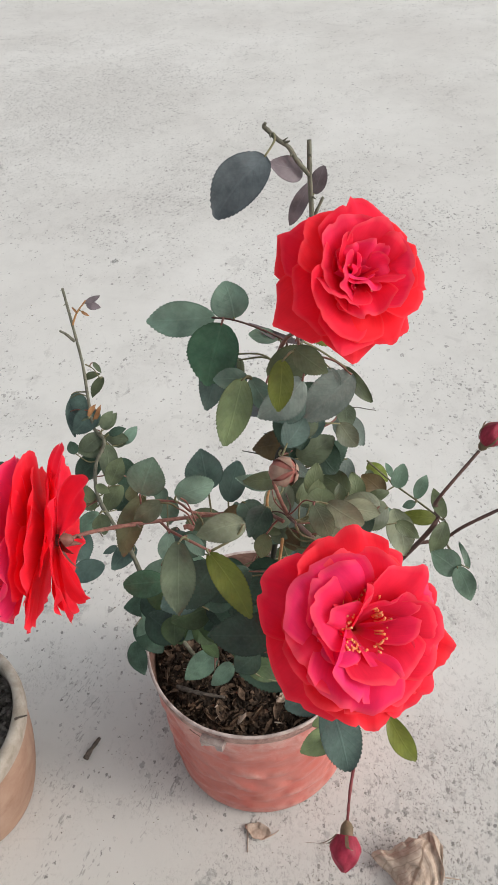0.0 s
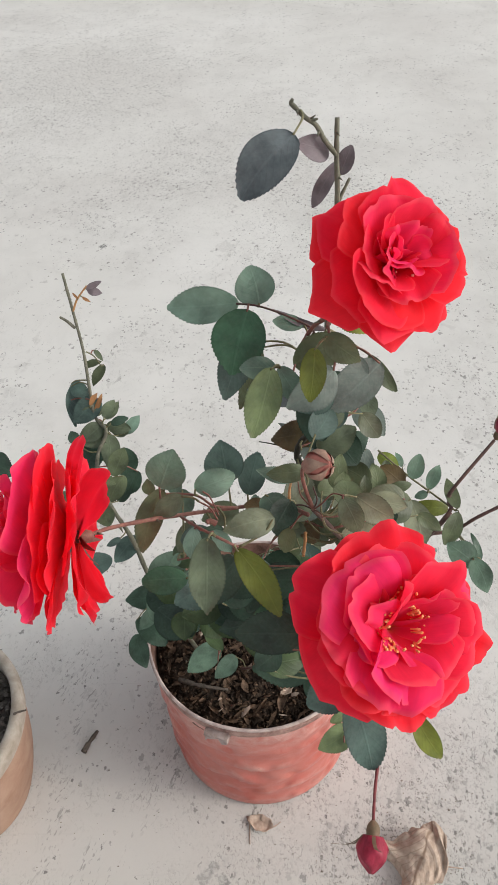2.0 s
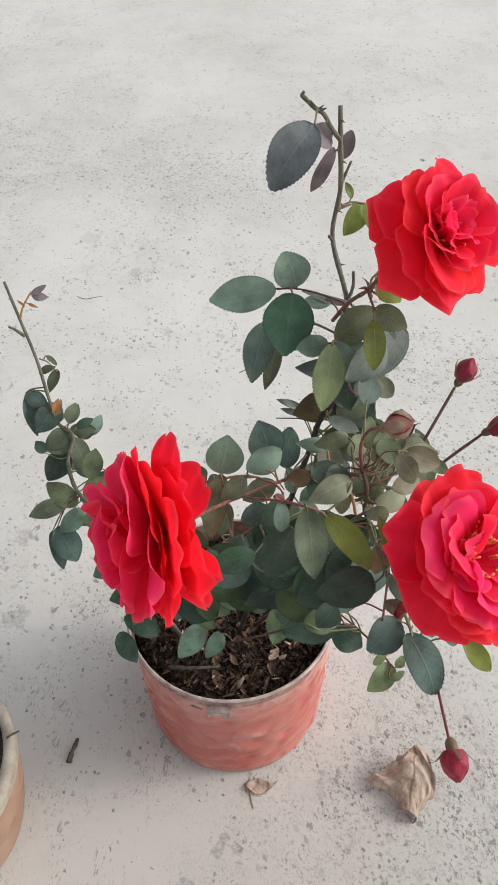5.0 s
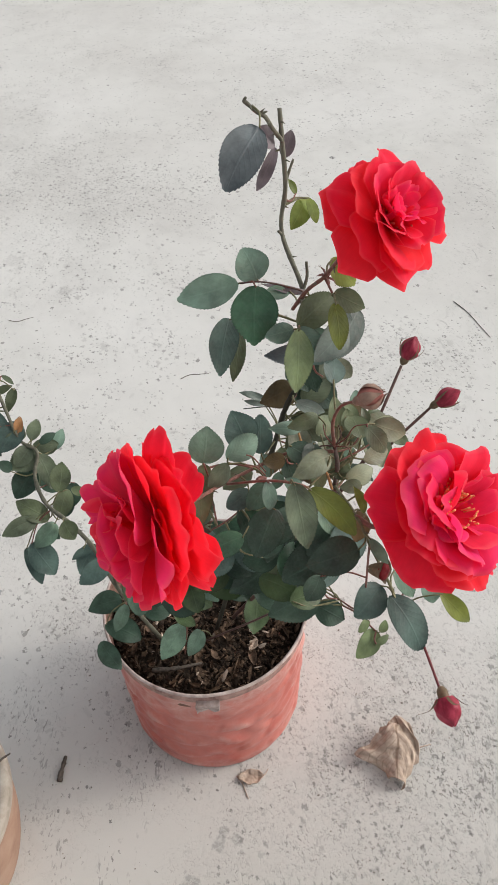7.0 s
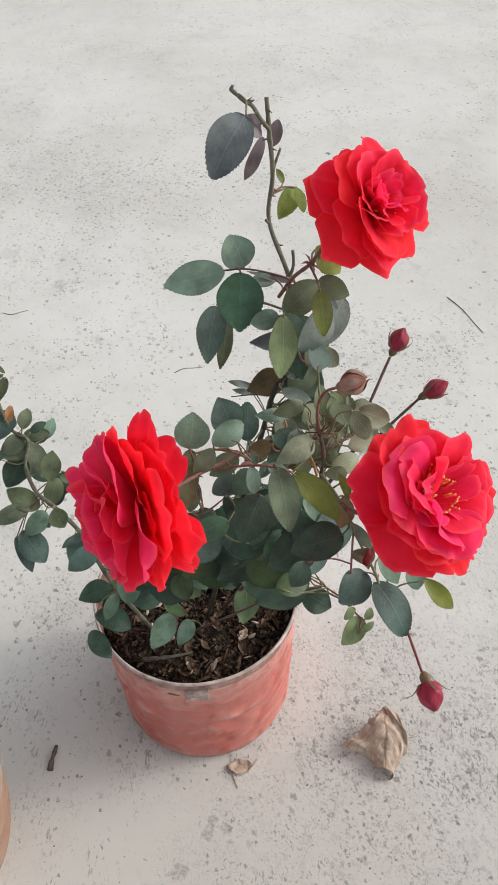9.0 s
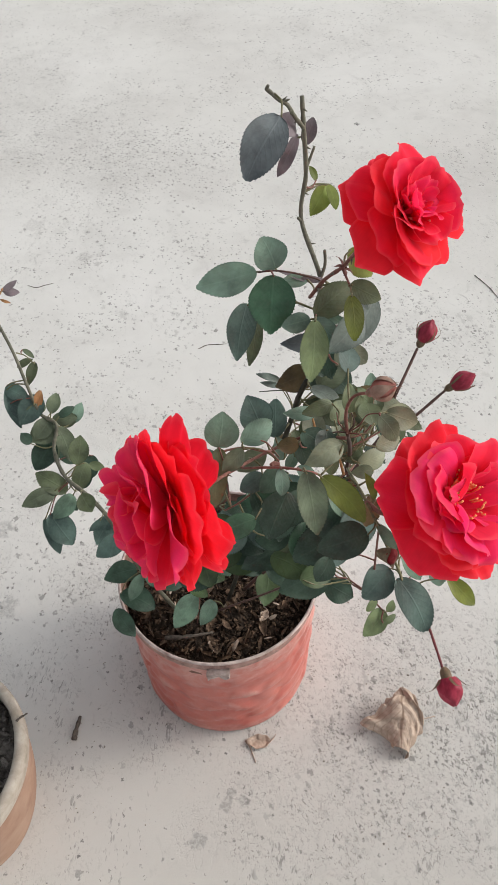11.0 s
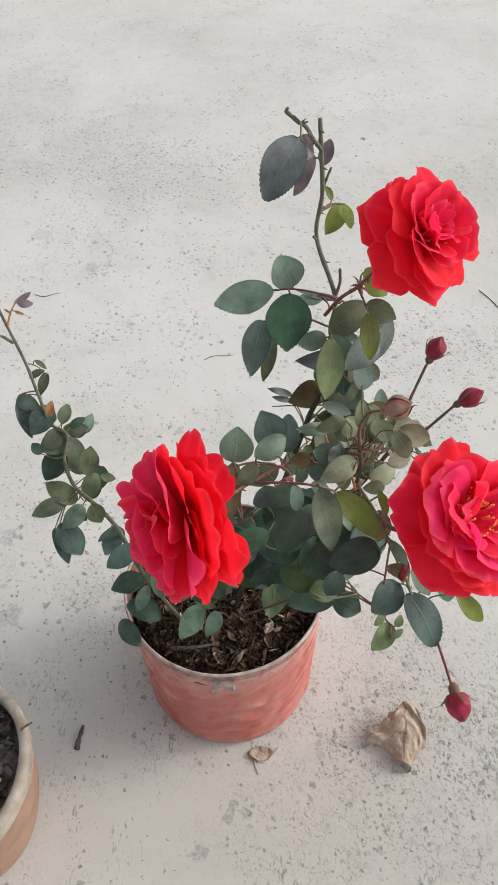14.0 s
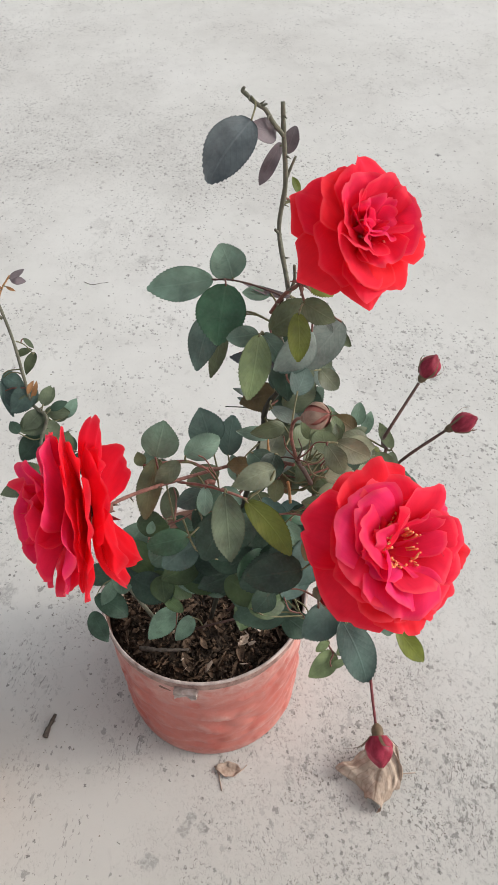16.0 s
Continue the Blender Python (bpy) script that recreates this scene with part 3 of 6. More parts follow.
def heap(name, radius, height, material, seed, rough, label, at):
    """Uneven earth filling a pot."""
    n, rings = 72, 26
    verts = [(0, 0, height + 0.02)]
    for j in range(1, rings):
        for i in range(n):
            a, r = 2 * math.pi * i / n, radius * j / (rings - 1)
            p = Vector((r * math.cos(a), r * math.sin(a), 0))
            z = height + 0.018 * (1 - (r / radius) ** 2) + rough * noise.fractal(p * 22 + Vector((seed, 0, 0)), 0.9, 2.2, 4) + 0.4 * rough * noise.noise(p * 120)
            verts.append((p.x, p.y, z))
    faces = [(0, 1 + i, 1 + (i + 1) % n) for i in range(n)]
    faces += [(a + 1, b + 1, c + 1, d + 1) for a, b, c, d in grid_faces(n, rings - 1, True)]
    ob = new(name, mesh_of(name, verts, faces, material))
    ob.location = at
    tagged(ob, label, "soil", kind="stuff")
    return ob


soil = heap("soil", 0.1572, 0.250, SOIL, 1.0, 0.012, "dark potting soil with bark and leaf litter", POT)


def chips(name, material, count, radius, z0, size, seed, parent, flat=0.35, square=False):
    """Loose crumbs and flakes as one joined mesh."""
    rnd = random.Random(seed)
    verts, faces = [], []
    for _ in range(count):
        a, r = rnd.uniform(0, 2 * math.pi), radius * math.sqrt(rnd.random())
        s = size * rnd.uniform(0.35, 1.0) ** 1.3
        m = Matrix.Translation((r * math.cos(a), r * math.sin(a), z0 + 0.014 * (1 - (r / radius) ** 2) + rnd.uniform(0, 0.008))) @ Euler(
            [rnd.gauss(0, 0.5), rnd.gauss(0, 0.5), rnd.uniform(0, 6.3)]).to_matrix().to_4x4()
        k = len(verts)
        sx, sy, sz = s * rnd.uniform(0.6, 1.3), s * rnd.uniform(0.25, 0.7), s * flat * rnd.uniform(0.4, 1)
        for x, y, z in ((-1, -0.5, 0), (-0.3, -1, 0.2), (0.8, -0.7, -0.2), (1, 0.4, 0.3), (0.1, 1, 0), (-0.8, 0.6, 0.3)):
            verts.append(m @ Vector((x * sx * rnd.uniform(0.7, 1.2), y * sy * rnd.uniform(0.7, 1.2), z * sz)))
        verts.append(m @ Vector((0, 0, sz)))
        verts.append(m @ Vector((0, 0, -sz)))
        for i in range(6):
            faces.append((k + i, k + (i + 1) % 6, k + 6))
            faces.append((k + (i + 1) % 6, k + i, k + 7))
    ob = part(name, mesh_of(name, verts, faces, material, smooth=False), parent)
    tagged(ob, kind="stuff")
    return ob


chips("bark_flakes", LITTER, 260, 0.151, 0.253, 0.0115, 4, soil, 0.3)
chips("litter_crumbs", LITTER, 1500, 0.151, 0.256, 0.0055, 14, soil, 0.6)
chips("soil_crumbs", SOIL, 3200, 0.152, 0.253, 0.0065, 5, soil, 0.9)
chips("pale_litter", DRY, 44, 0.146, 0.264, 0.011, 6, soil, 0.25)


def curled_litter(count, seed):
    """Dead leaflets and strips, curled and half buried, as one joined mesh."""
    rnd = random.Random(seed)
    verts, faces = [], []
    for _ in range(count):
        a, r = rnd.uniform(0, 2 * math.pi), 0.140 * math.sqrt(rnd.random())
        length, width = rnd.uniform(0.010, 0.034), rnd.uniform(0.004, 0.016)
        bend, roll_up = rnd.uniform(-1.6, 1.6), rnd.uniform(0.3, 2.2)
        m = Matrix.Translation((r * math.cos(a), r * math.sin(a), 0.262 + 0.012 * (1 - (r / 0.15) ** 2))) @ Euler(
            [rnd.gauss(0, 0.5), rnd.gauss(0, 0.4), rnd.uniform(0, 6.3)]).to_matrix().to_4x4()
        k = len(verts)
        for j in range(7):
            v = j / 6
            w = width * 0.5 * max(0.08, math.sin(math.pi * (0.06 + 0.9 * v))) ** 0.7
            for i in range(5):
                u = i / 2 - 1
                q = Vector(((v - 0.5) * length, math.sin(u * roll_up) / roll_up * w, (1 - math.cos(u * roll_up)) / roll_up * w * 1.3 + bend * length * 0.3 * (v - 0.5) ** 2))
                verts.append(m @ (q + 0.0016 * noise.noise_vector(q * 140 + Vector((k, 0, 0)))))
        faces += [tuple(k + c for c in f) for f in grid_faces(5, 7)]
    ob = part("dead_leaves", mesh_of("dead_leaves", verts, faces, DEAD), soil)
    tagged(ob, kind="stuff")


curled_litter(190, 31)

lying = thing("twig", (0, 0, 0), "knotted brown twig lying on the potting soil", "twig")
part("twig_wood", tube_mesh("twig_wood", smooth_path([(-0.085, 0.571, 0.272), (-0.06, 0.560, 0.277), (-0.04, 0.556, 0.275), (-0.012, 0.551, 0.274)], 6), 0.0032, 0.0024, TWIG, 8, 0.3, 5), lying)

# ---------- the pale pot ----------
POT2 = Vector((-0.474, 0.530, 0.0))
pot2 = thing("flower_pot", POT2, "peach clay flower pot with a wide pale rim", "flower pot")
wall2 = [(0.09, 0.002), (0.106, 0.003), (0.1095, 0.008)] + [(0.1105 + 0.0350 * math.sin(math.pi * 0.5 * k / 16) ** 0.9, 0.012 + 0.200 * k / 16) for k in range(17)]
part("pot_wall", lathe("pot_wall", wall2, POT2_WALL, 96), pot2)
rim2 = [(0.1450, 0.212), (0.1500, 0.2145), (0.1525, 0.221), (0.1535, 0.234), (0.1530, 0.245), (0.1500, 0.2515), (0.1410, 0.2525), (0.1375, 0.249), (0.1360, 0.22), (0.1340, 0.19)]
part("pot_rim", lathe("pot_rim", rim2, POT2_RIM, 96), pot2, "wide pale cement-coloured rim")
soil2 = heap("soil", 0.1345, 0.215, GRAVEL, 7.0, 0.006, "grey gravelly soil with small stones", POT2)
chips("small_stones", GRAVEL, 460, 0.130, 0.219, 0.014, 9, soil2, 0.8)
chips("pale_pebbles", PEBBLE, 64, 0.127, 0.224, 0.017, 19, soil2, 0.9)

# ---------- rose bush ----------
bush = thing("rose_bush", (POT.x, POT.y, 0.25), "red flowering rose bush with dusty grey-green leaves, in a pot", "rose bush")
bush.location = (0, 0, 0)


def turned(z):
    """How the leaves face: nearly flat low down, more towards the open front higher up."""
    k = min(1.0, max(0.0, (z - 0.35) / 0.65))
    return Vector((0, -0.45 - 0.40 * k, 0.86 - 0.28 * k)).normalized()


NODES = []
count = [0]


def cane(kind, material, r0, r1, *pts):
    path = smooth_path(pts, 7)
    NODES.extend(path)
    count[0] += 1
    part(kind, tube_mesh(kind, path, r0, r1, STEM[material], 8, 0.10, count[0]), bush)
    if kind in ("cane", "flower_stem") and material in ("bark", "redstem", "cane") and len(pts) > 3:
        rnd = random.Random(count[0])
        for i in range(4, len(path) - 2, 7):
            d = (path[i + 1] - path[i]).normalized()
            s = d.orthogonal().normalized()
            s.rotate(Matrix.Rotation(rnd.uniform(0, 6.3), 3, d))
            r = r0 + (r1 - r0) * i / len(path)
            base = path[i] + s * r * 0.7
            tip = base + s * 0.0042 - d * 0.0015
            part("thorn", tube_mesh("thorn", [base, base.lerp(tip, 0.5), tip], 0.0011, 0.0002, STEM["bark"], 5, 0.0), bush)


def blade(base, tip, width, seed, teeth=True):
    """A rose leaflet: oval, toothed, folded along its rib and bent down at the tip."""
    rnd = random.Random(seed)
    b, t = Vector(base), Vector(tip)
    axis = t - b
    length = axis.length
    axis.normalize()
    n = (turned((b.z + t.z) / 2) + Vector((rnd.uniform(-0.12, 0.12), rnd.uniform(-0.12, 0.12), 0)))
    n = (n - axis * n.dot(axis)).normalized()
    side = n.cross(axis).normalized()
    fold = rnd.uniform(0.05, 0.22)
    sag = rnd.uniform(0.02, 0.12)
    twist = rnd.uniform(-0.25, 0.25)
    wave, phase = rnd.uniform(0.01, 0.035), rnd.uniform(0, 6)
    nv = 39
    cols = (-1.0, -0.72, -0.38, 0.0, 0.38, 0.72, 1.0)
    verts, uvs = [], []
    swell = rnd.uniform(0.40, 0.50)
    sharp = rnd.uniform(0.60, 0.88)
    uneven = rnd.uniform(-0.07, 0.07)
    bow = rnd.uniform(-0.05, 0.05) * length
    for j in range(nv):
        v = j / (nv - 1)
        e = v ** (math.log(0.5) / math.log(swell))
        w = 0.5 * width * max(0.0, math.sin(math.pi * e)) ** (0.56 if e < 0.5 else 0.56 + (sharp - 0.56) * (2 * e - 1) ** 0.5)
        w = max(w, 0.0004)
        for u in cols:
            x = u * w * (1 + uneven * u)
            y = v * length
            if abs(u) == 1.0 and teeth and 2 < j < nv - 1:
                jag = (0.018 + 0.026 * rnd.random()) * (0.5 + 0.5 * v)
                x *= 1.0 + (jag if j % 2 else -0.018)
                y += (0.016 if j % 2 else -0.004) * length
            x += bow * math.sin(math.pi * v)
            z = fold * abs(u) ** 1.5 * w - sag * length * (2 * v - 1) ** 2 + wave * length * math.sin(7 * v + phase + 2 * u) * abs(u)
            a = twist * (v - 0.5)
            verts.append(b + axis * y + side * (x * math.cos(a) - z * math.sin(a)) + n * (z * math.cos(a) + x * math.sin(a)))
            uvs.append((0.5 + 0.5 * u, v))
    return verts, grid_faces(len(cols), nv), uvs


LEAVES = []


def leaflet(bx, by, bz, tx, ty, tz, width, kind):
    LEAVES.append((Vector((bx, by, bz)), Vector((tx, ty, tz)), width, kind))


cane("cane", "black", 0.0034, 0.0024, (0.030, 0.600, 0.262), (0.083, 0.497, 0.746), (0.083, 0.459, 0.852), (0.093, 0.452, 0.881))
cane("cane", "bark", 0.0024, 0.0018, (0.093, 0.452, 0.881), (0.105, 0.446, 0.904), (0.093, 0.454, 0.945), (0.106, 0.476, 0.964), (0.111, 0.530, 0.990), (0.117, 0.536, 1.028), (0.116, 0.541, 1.066), (0.116, 0.546, 1.090))
cane("cane", "bark", 0.0019, 0.0015, (0.116, 0.541, 1.066), (0.107, 0.539, 1.078), (0.101, 0.540, 1.088), (0.093, 0.540, 1.094), (0.085, 0.541, 1.102))
cane("cane", "bark", 0.0019, 0.0012, (0.087, 0.541, 1.100), (0.084, 0.541, 1.103), (0.085, 0.540, 1.106))
cane("cane", "bark", 0.0013, 0.0006, (0.097, 0.540, 1.091), (0.102, 0.538, 1.093))
cane("cane", "bark", 0.0016, 0.0009, (0.093, 0.540, 1.094), (0.090, 0.540, 1.099))
cane("cane", "bark", 0.0016, 0.0013, (0.106, 0.476, 0.964), (0.112, 0.481, 0.974), (0.112, 0.483, 0.987))
cane("cane", "bark", 0.0016, 0.0010, (0.118, 0.538, 1.032), (0.126, 0.540, 1.049))
cane("cane", "bark", 0.0016, 0.0012, (0.112, 0.528, 0.987), (0.107, 0.529, 0.993))
cane("flower_stem", "redstem", 0.0016, 0.0015, (0.086, 0.454, 0.966), (0.093, 0.442, 0.990), (0.101, 0.430, 1.007), (0.103, 0.409, 1.036), (0.116, 0.398, 1.054))
cane("leaf_stalk", "redstem", 0.0011, 0.0009, (0.101, 0.430, 1.007), (0.102, 0.415, 0.998))
cane("flower_stem", "redstem", 0.0016, 0.0015, (0.086, 0.372, 0.875), (0.065, 0.410, 0.846), (0.033, 0.411, 0.841), (-0.007, 0.381, 0.870), (-0.034, 0.360, 0.889), (-0.052, 0.345, 0.901), (-0.062, 0.333, 0.909))
cane("cane", "darkstem", 0.0030, 0.0017, (0.060, 0.610, 0.262), (0.128, 0.450, 0.662), (0.129, 0.437, 0.743), (0.110, 0.403, 0.816), (0.090, 0.377, 0.875))
cane("bud_stem", "redstem", 0.0015, 0.0012, (0.090, 0.377, 0.875), (0.084, 0.372, 0.902), (0.081, 0.365, 0.924), (0.081, 0.355, 0.944), (0.082, 0.336, 0.964))
cane("bud_stem", "darkstem", 0.0030, 0.0018, (0.090, 0.620, 0.262), (0.239, 0.551, 0.620), (0.259, 0.571, 0.655), (0.253, 0.551, 0.693), (0.299, 0.585, 0.731))
cane("bud_stem", "darkstem", 0.0022, 0.0018, (0.239, 0.551, 0.620), (0.267, 0.553, 0.623), (0.286, 0.544, 0.656), (0.329, 0.552, 0.677))
cane("leaf_stalk", "cane", 0.0011, 0.0011, (0.185, 0.623, 0.685), (0.207, 0.605, 0.673), (0.220, 0.595, 0.666), (0.239, 0.585, 0.655), (0.265, 0.560, 0.648))
cane("leaf_stalk", "cane", 0.0011, 0.0009, (0.267, 0.553, 0.623), (0.268, 0.501, 0.654), (0.266, 0.480, 0.664))
cane("cane", "cane", 0.0015, 0.0013, (0.129, 0.437, 0.743), (0.086, 0.326, 0.841), (0.091, 0.309, 0.820), (0.115, 0.304, 0.754), (0.122, 0.300, 0.731), (0.135, 0.286, 0.699), (0.135, 0.263, 0.696))
cane("bud_stem", "crimson", 0.0013, 0.0012, (0.136, 0.268, 0.695), (0.130, 0.244, 0.697), (0.126, 0.222, 0.693))
cane("shoot", "redstem", 0.0007, 0.0004, (0.090, 0.377, 0.875), (0.081, 0.377, 0.891), (0.079, 0.379, 0.903))
cane("shoot", "darkstem", 0.0007, 0.0004, (0.090, 0.377, 0.875), (0.092, 0.371, 0.892), (0.089, 0.372, 0.905))
cane("shoot", "redstem", 0.0007, 0.0005, (0.090, 0.377, 0.875), (0.095, 0.368, 0.891), (0.102, 0.368, 0.901), (0.109, 0.361, 0.907))
cane("shoot", "darkstem", 0.0007, 0.0006, (0.090, 0.377, 0.875), (0.082, 0.385, 0.871), (0.070, 0.387, 0.867))
cane("shoot", "orange", 0.0014, 0.0009, (0.074, 0.400, 0.852), (0.074, 0.408, 0.859), (0.076, 0.418, 0.861))
cane("shoot", "orange", 0.0014, 0.0012, (0.085, 0.382, 0.842), (0.084, 0.373, 0.842), (0.082, 0.362, 0.839))
cane("shoot", "redstem", 0.0007, 0.0003, (0.090, 0.377, 0.875), (0.095, 0.366, 0.882), (0.095, 0.359, 0.883))
cane("shoot", "redstem", 0.0010, 0.0007, (-0.019, 0.397, 0.794), (-0.006, 0.395, 0.801), (0.008, 0.389, 0.819))
cane("shoot", "redstem", 0.0022, 0.0018, (0.020, 0.362, 0.881), (0.016, 0.363, 0.883), (0.013, 0.362, 0.883))
cane("shoot", "redstem", 0.0007, 0.0006, (0.021, 0.364, 0.883), (0.016, 0.370, 0.889), (0.008, 0.374, 0.892))
cane("shoot", "redstem", 0.0006, 0.0006, (0.022, 0.366, 0.885), (0.016, 0.376, 0.894), (0.011, 0.379, 0.897))
cane("flower_stem", "redstem", 0.0022, 0.0020, (0.086, 0.326, 0.841), (0.091, 0.301, 0.853), (0.118, 0.278, 0.885))
cane("cane", "bark", 0.0032, 0.0018, (-0.050, 0.610, 0.262), (-0.097, 0.608, 0.442), (-0.116, 0.617, 0.547), (-0.136, 0.630, 0.596), (-0.155, 0.666, 0.602), (-0.158, 0.699, 0.620), (-0.146, 0.721, 0.641), (-0.162, 0.742, 0.649), (-0.167, 0.767, 0.681), (-0.171, 0.793, 0.717), (-0.180, 0.821, 0.759), (-0.188, 0.844, 0.800))
cane("cane", "bark", 0.0022, 0.0016, (-0.179, 0.809, 0.741), (-0.187, 0.808, 0.753), (-0.193, 0.805, 0.761))
cane("leaf_stalk", "orange", 0.0014, 0.0010, (-0.180, 0.820, 0.758), (-0.172, 0.826, 0.773), (-0.159, 0.835, 0.786))
cane("leaf_stalk", "cane", 0.0009, 0.0007, (-0.168, 0.793, 0.715), (-0.158, 0.791, 0.708), (-0.150, 0.784, 0.697))
cane("leaf_stalk", "redstem", 0.0011, 0.0009, (0.033, 0.411, 0.841), (0.017, 0.386, 0.873), (0.001, 0.402, 0.868), (-0.032, 0.401, 0.872))
cane("leaf_stalk", "darkstem", 0.0010, 0.0007, (0.086, 0.454, 0.966), (0.094, 0.449, 0.982), (0.076, 0.452, 0.993), (0.056, 0.454, 1.001), (0.041, 0.455, 1.003))
cane("leaf_stalk", "black", 0.0007, 0.0005, (0.083, 0.459, 0.852), (0.069, 0.474, 0.846), (0.052, 0.488, 0.838))
cane("leaf_stalk", "redstem", 0.0011, 0.0009, (-0.007, 0.378, 0.871), (0.010, 0.333, 0.914), (0.027, 0.320, 0.916), (0.037, 0.320, 0.907))
cane("leaf_stalk", "cane", 0.0011, 0.0009, (0.105, 0.446, 0.904), (0.080, 0.419, 0.962), (0.069, 0.407, 0.984))
cane("leaf_stalk", "redstem", 0.0011, 0.0009, (0.091, 0.309, 0.820), (0.104, 0.326, 0.689), (0.098, 0.361, 0.658))
cane("cane", "darkstem", 0.0018, 0.0012, (0.000, 0.590, 0.262), (0.100, 0.450, 0.530), (0.090, 0.455, 0.590))
cane("cane", "redstem", 0.0010, 0.0008, (-0.030, 0.580, 0.262), (-0.020, 0.571, 0.376), (-0.041, 0.578, 0.402))
cane("cane", "redstem", 0.0014, 0.0009, (0.070, 0.600, 0.262), (0.116, 0.436, 0.527), (0.115, 0.360, 0.628), (0.121, 0.318, 0.644))

leaflet(0.085, 0.512, 1.095, 0.047, 0.490, 1.062, 0.033, "s")
leaflet(0.117, 0.554, 1.053, 0.100, 0.556, 1.017, 0.012, "p")
leaflet(0.119, 0.543, 1.050, 0.127, 0.546, 1.070, 0.013, "p")
leaflet(0.113, 0.545, 1.068, 0.088, 0.534, 1.080, 0.019, "p")
leaflet(0.131, 0.544, 1.015, 0.127, 0.551, 1.026, 0.007, "y")
leaflet(0.148, 0.553, 1.003, 0.126, 0.540, 0.984, 0.019, "y")
leaflet(0.146, 0.549, 1.006, 0.149, 0.536, 0.987, 0.011, "y")
leaflet(0.043, 0.460, 1.000, -0.008, 0.460, 0.999, 0.026, "m")
leaflet(0.057, 0.457, 1.000, 0.051, 0.472, 1.022, 0.028, "m")
leaflet(0.049, 0.442, 1.007, 0.036, 0.417, 0.971, 0.037, "G")
leaflet(0.048, 0.502, 0.937, 0.026, 0.473, 0.900, 0.027, "t")
leaflet(0.056, 0.502, 0.931, 0.038, 0.471, 0.891, 0.016, "o")
leaflet(0.105, 0.462, 0.972, 0.067, 0.472, 0.986, 0.006, "p")
leaflet(0.089, 0.465, 0.976, 0.066, 0.467, 0.979, 0.012, "m")
leaflet(0.079, 0.429, 0.968, 0.116, 0.439, 0.981, 0.026, "o")
leaflet(0.066, 0.409, 0.983, 0.042, 0.409, 0.983, 0.016, "m")
leaflet(0.063, 0.395, 0.994, 0.049, 0.369, 0.957, 0.023, "go")
leaflet(0.068, 0.405, 0.986, 0.086, 0.390, 0.965, 0.016, "m")
leaflet(0.090, 0.391, 1.011, 0.086, 0.372, 0.983, 0.017, "Y")
leaflet(0.104, 0.399, 0.987, 0.072, 0.385, 0.967, 0.025, "w")
leaflet(0.136, 0.469, 0.884, 0.150, 0.456, 0.868, 0.018, "P")
leaflet(0.086, 0.414, 0.951, 0.046, 0.418, 0.957, 0.017, "s")
leaflet(0.112, 0.439, 1.015, 0.127, 0.425, 0.995, 0.022, "y")
leaflet(0.098, 0.408, 1.007, 0.120, 0.398, 0.993, 0.018, "o")
leaflet(0.100, 0.469, 0.861, 0.062, 0.467, 0.859, 0.027, "b")
leaflet(0.119, 0.472, 0.870, 0.094, 0.459, 0.854, 0.021, "d")
leaflet(0.115, 0.467, 0.837, 0.145, 0.479, 0.851, 0.025, "d")
leaflet(0.095, 0.536, 0.795, 0.070, 0.545, 0.806, 0.008, "w")
leaflet(0.094, 0.534, 0.789, 0.073, 0.541, 0.796, 0.007, "w")
leaflet(-0.022, 0.390, 0.890, -0.010, 0.407, 0.912, 0.030, "g")
leaflet(0.027, 0.416, 0.865, 0.022, 0.437, 0.891, 0.031, "t")
leaflet(0.041, 0.421, 0.844, 0.051, 0.443, 0.870, 0.022, "t")
leaflet(0.002, 0.401, 0.875, 0.033, 0.407, 0.883, 0.022, "m")
leaflet(-0.032, 0.406, 0.865, -0.035, 0.414, 0.875, 0.010, "o")
leaflet(0.009, 0.331, 0.915, 0.005, 0.318, 0.899, 0.012, "m")
leaflet(0.047, 0.416, 0.815, 0.047, 0.431, 0.833, 0.014, "m")
leaflet(0.061, 0.331, 0.921, 0.027, 0.326, 0.915, 0.020, "P")
leaflet(0.019, 0.308, 0.933, 0.016, 0.278, 0.894, 0.023, "e")
leaflet(0.036, 0.316, 0.910, 0.062, 0.287, 0.874, 0.020, "Y")
leaflet(0.021, 0.327, 0.916, 0.032, 0.318, 0.904, 0.011, "m")
leaflet(0.086, 0.399, 0.892, 0.057, 0.398, 0.891, 0.015, "o")
leaflet(0.085, 0.443, 0.871, 0.110, 0.432, 0.859, 0.013, "w")
leaflet(0.111, 0.408, 0.861, 0.115, 0.425, 0.882, 0.016, "o")
leaflet(0.113, 0.390, 0.870, 0.115, 0.403, 0.886, 0.015, "o")
leaflet(0.130, 0.393, 0.870, 0.131, 0.403, 0.881, 0.009, "o")
leaflet(0.132, 0.389, 0.870, 0.161, 0.385, 0.864, 0.018, "P")
leaflet(0.184, 0.432, 0.798, 0.204, 0.422, 0.787, 0.013, "o")
leaflet(0.194, 0.492, 0.748, 0.203, 0.459, 0.715, 0.028, "P")
leaflet(0.142, 0.445, 0.807, 0.154, 0.430, 0.790, 0.008, "P")
leaflet(0.119, 0.430, 0.800, 0.135, 0.415, 0.783, 0.013, "o")
leaflet(0.166, 0.470, 0.726, 0.187, 0.451, 0.708, 0.010, "d")
leaflet(0.115, 0.315, 0.737, 0.082, 0.300, 0.723, 0.033, "t")
leaflet(0.118, 0.298, 0.740, 0.131, 0.256, 0.699, 0.033, "t")
leaflet(0.130, 0.318, 0.750, 0.140, 0.295, 0.728, 0.021, "g")
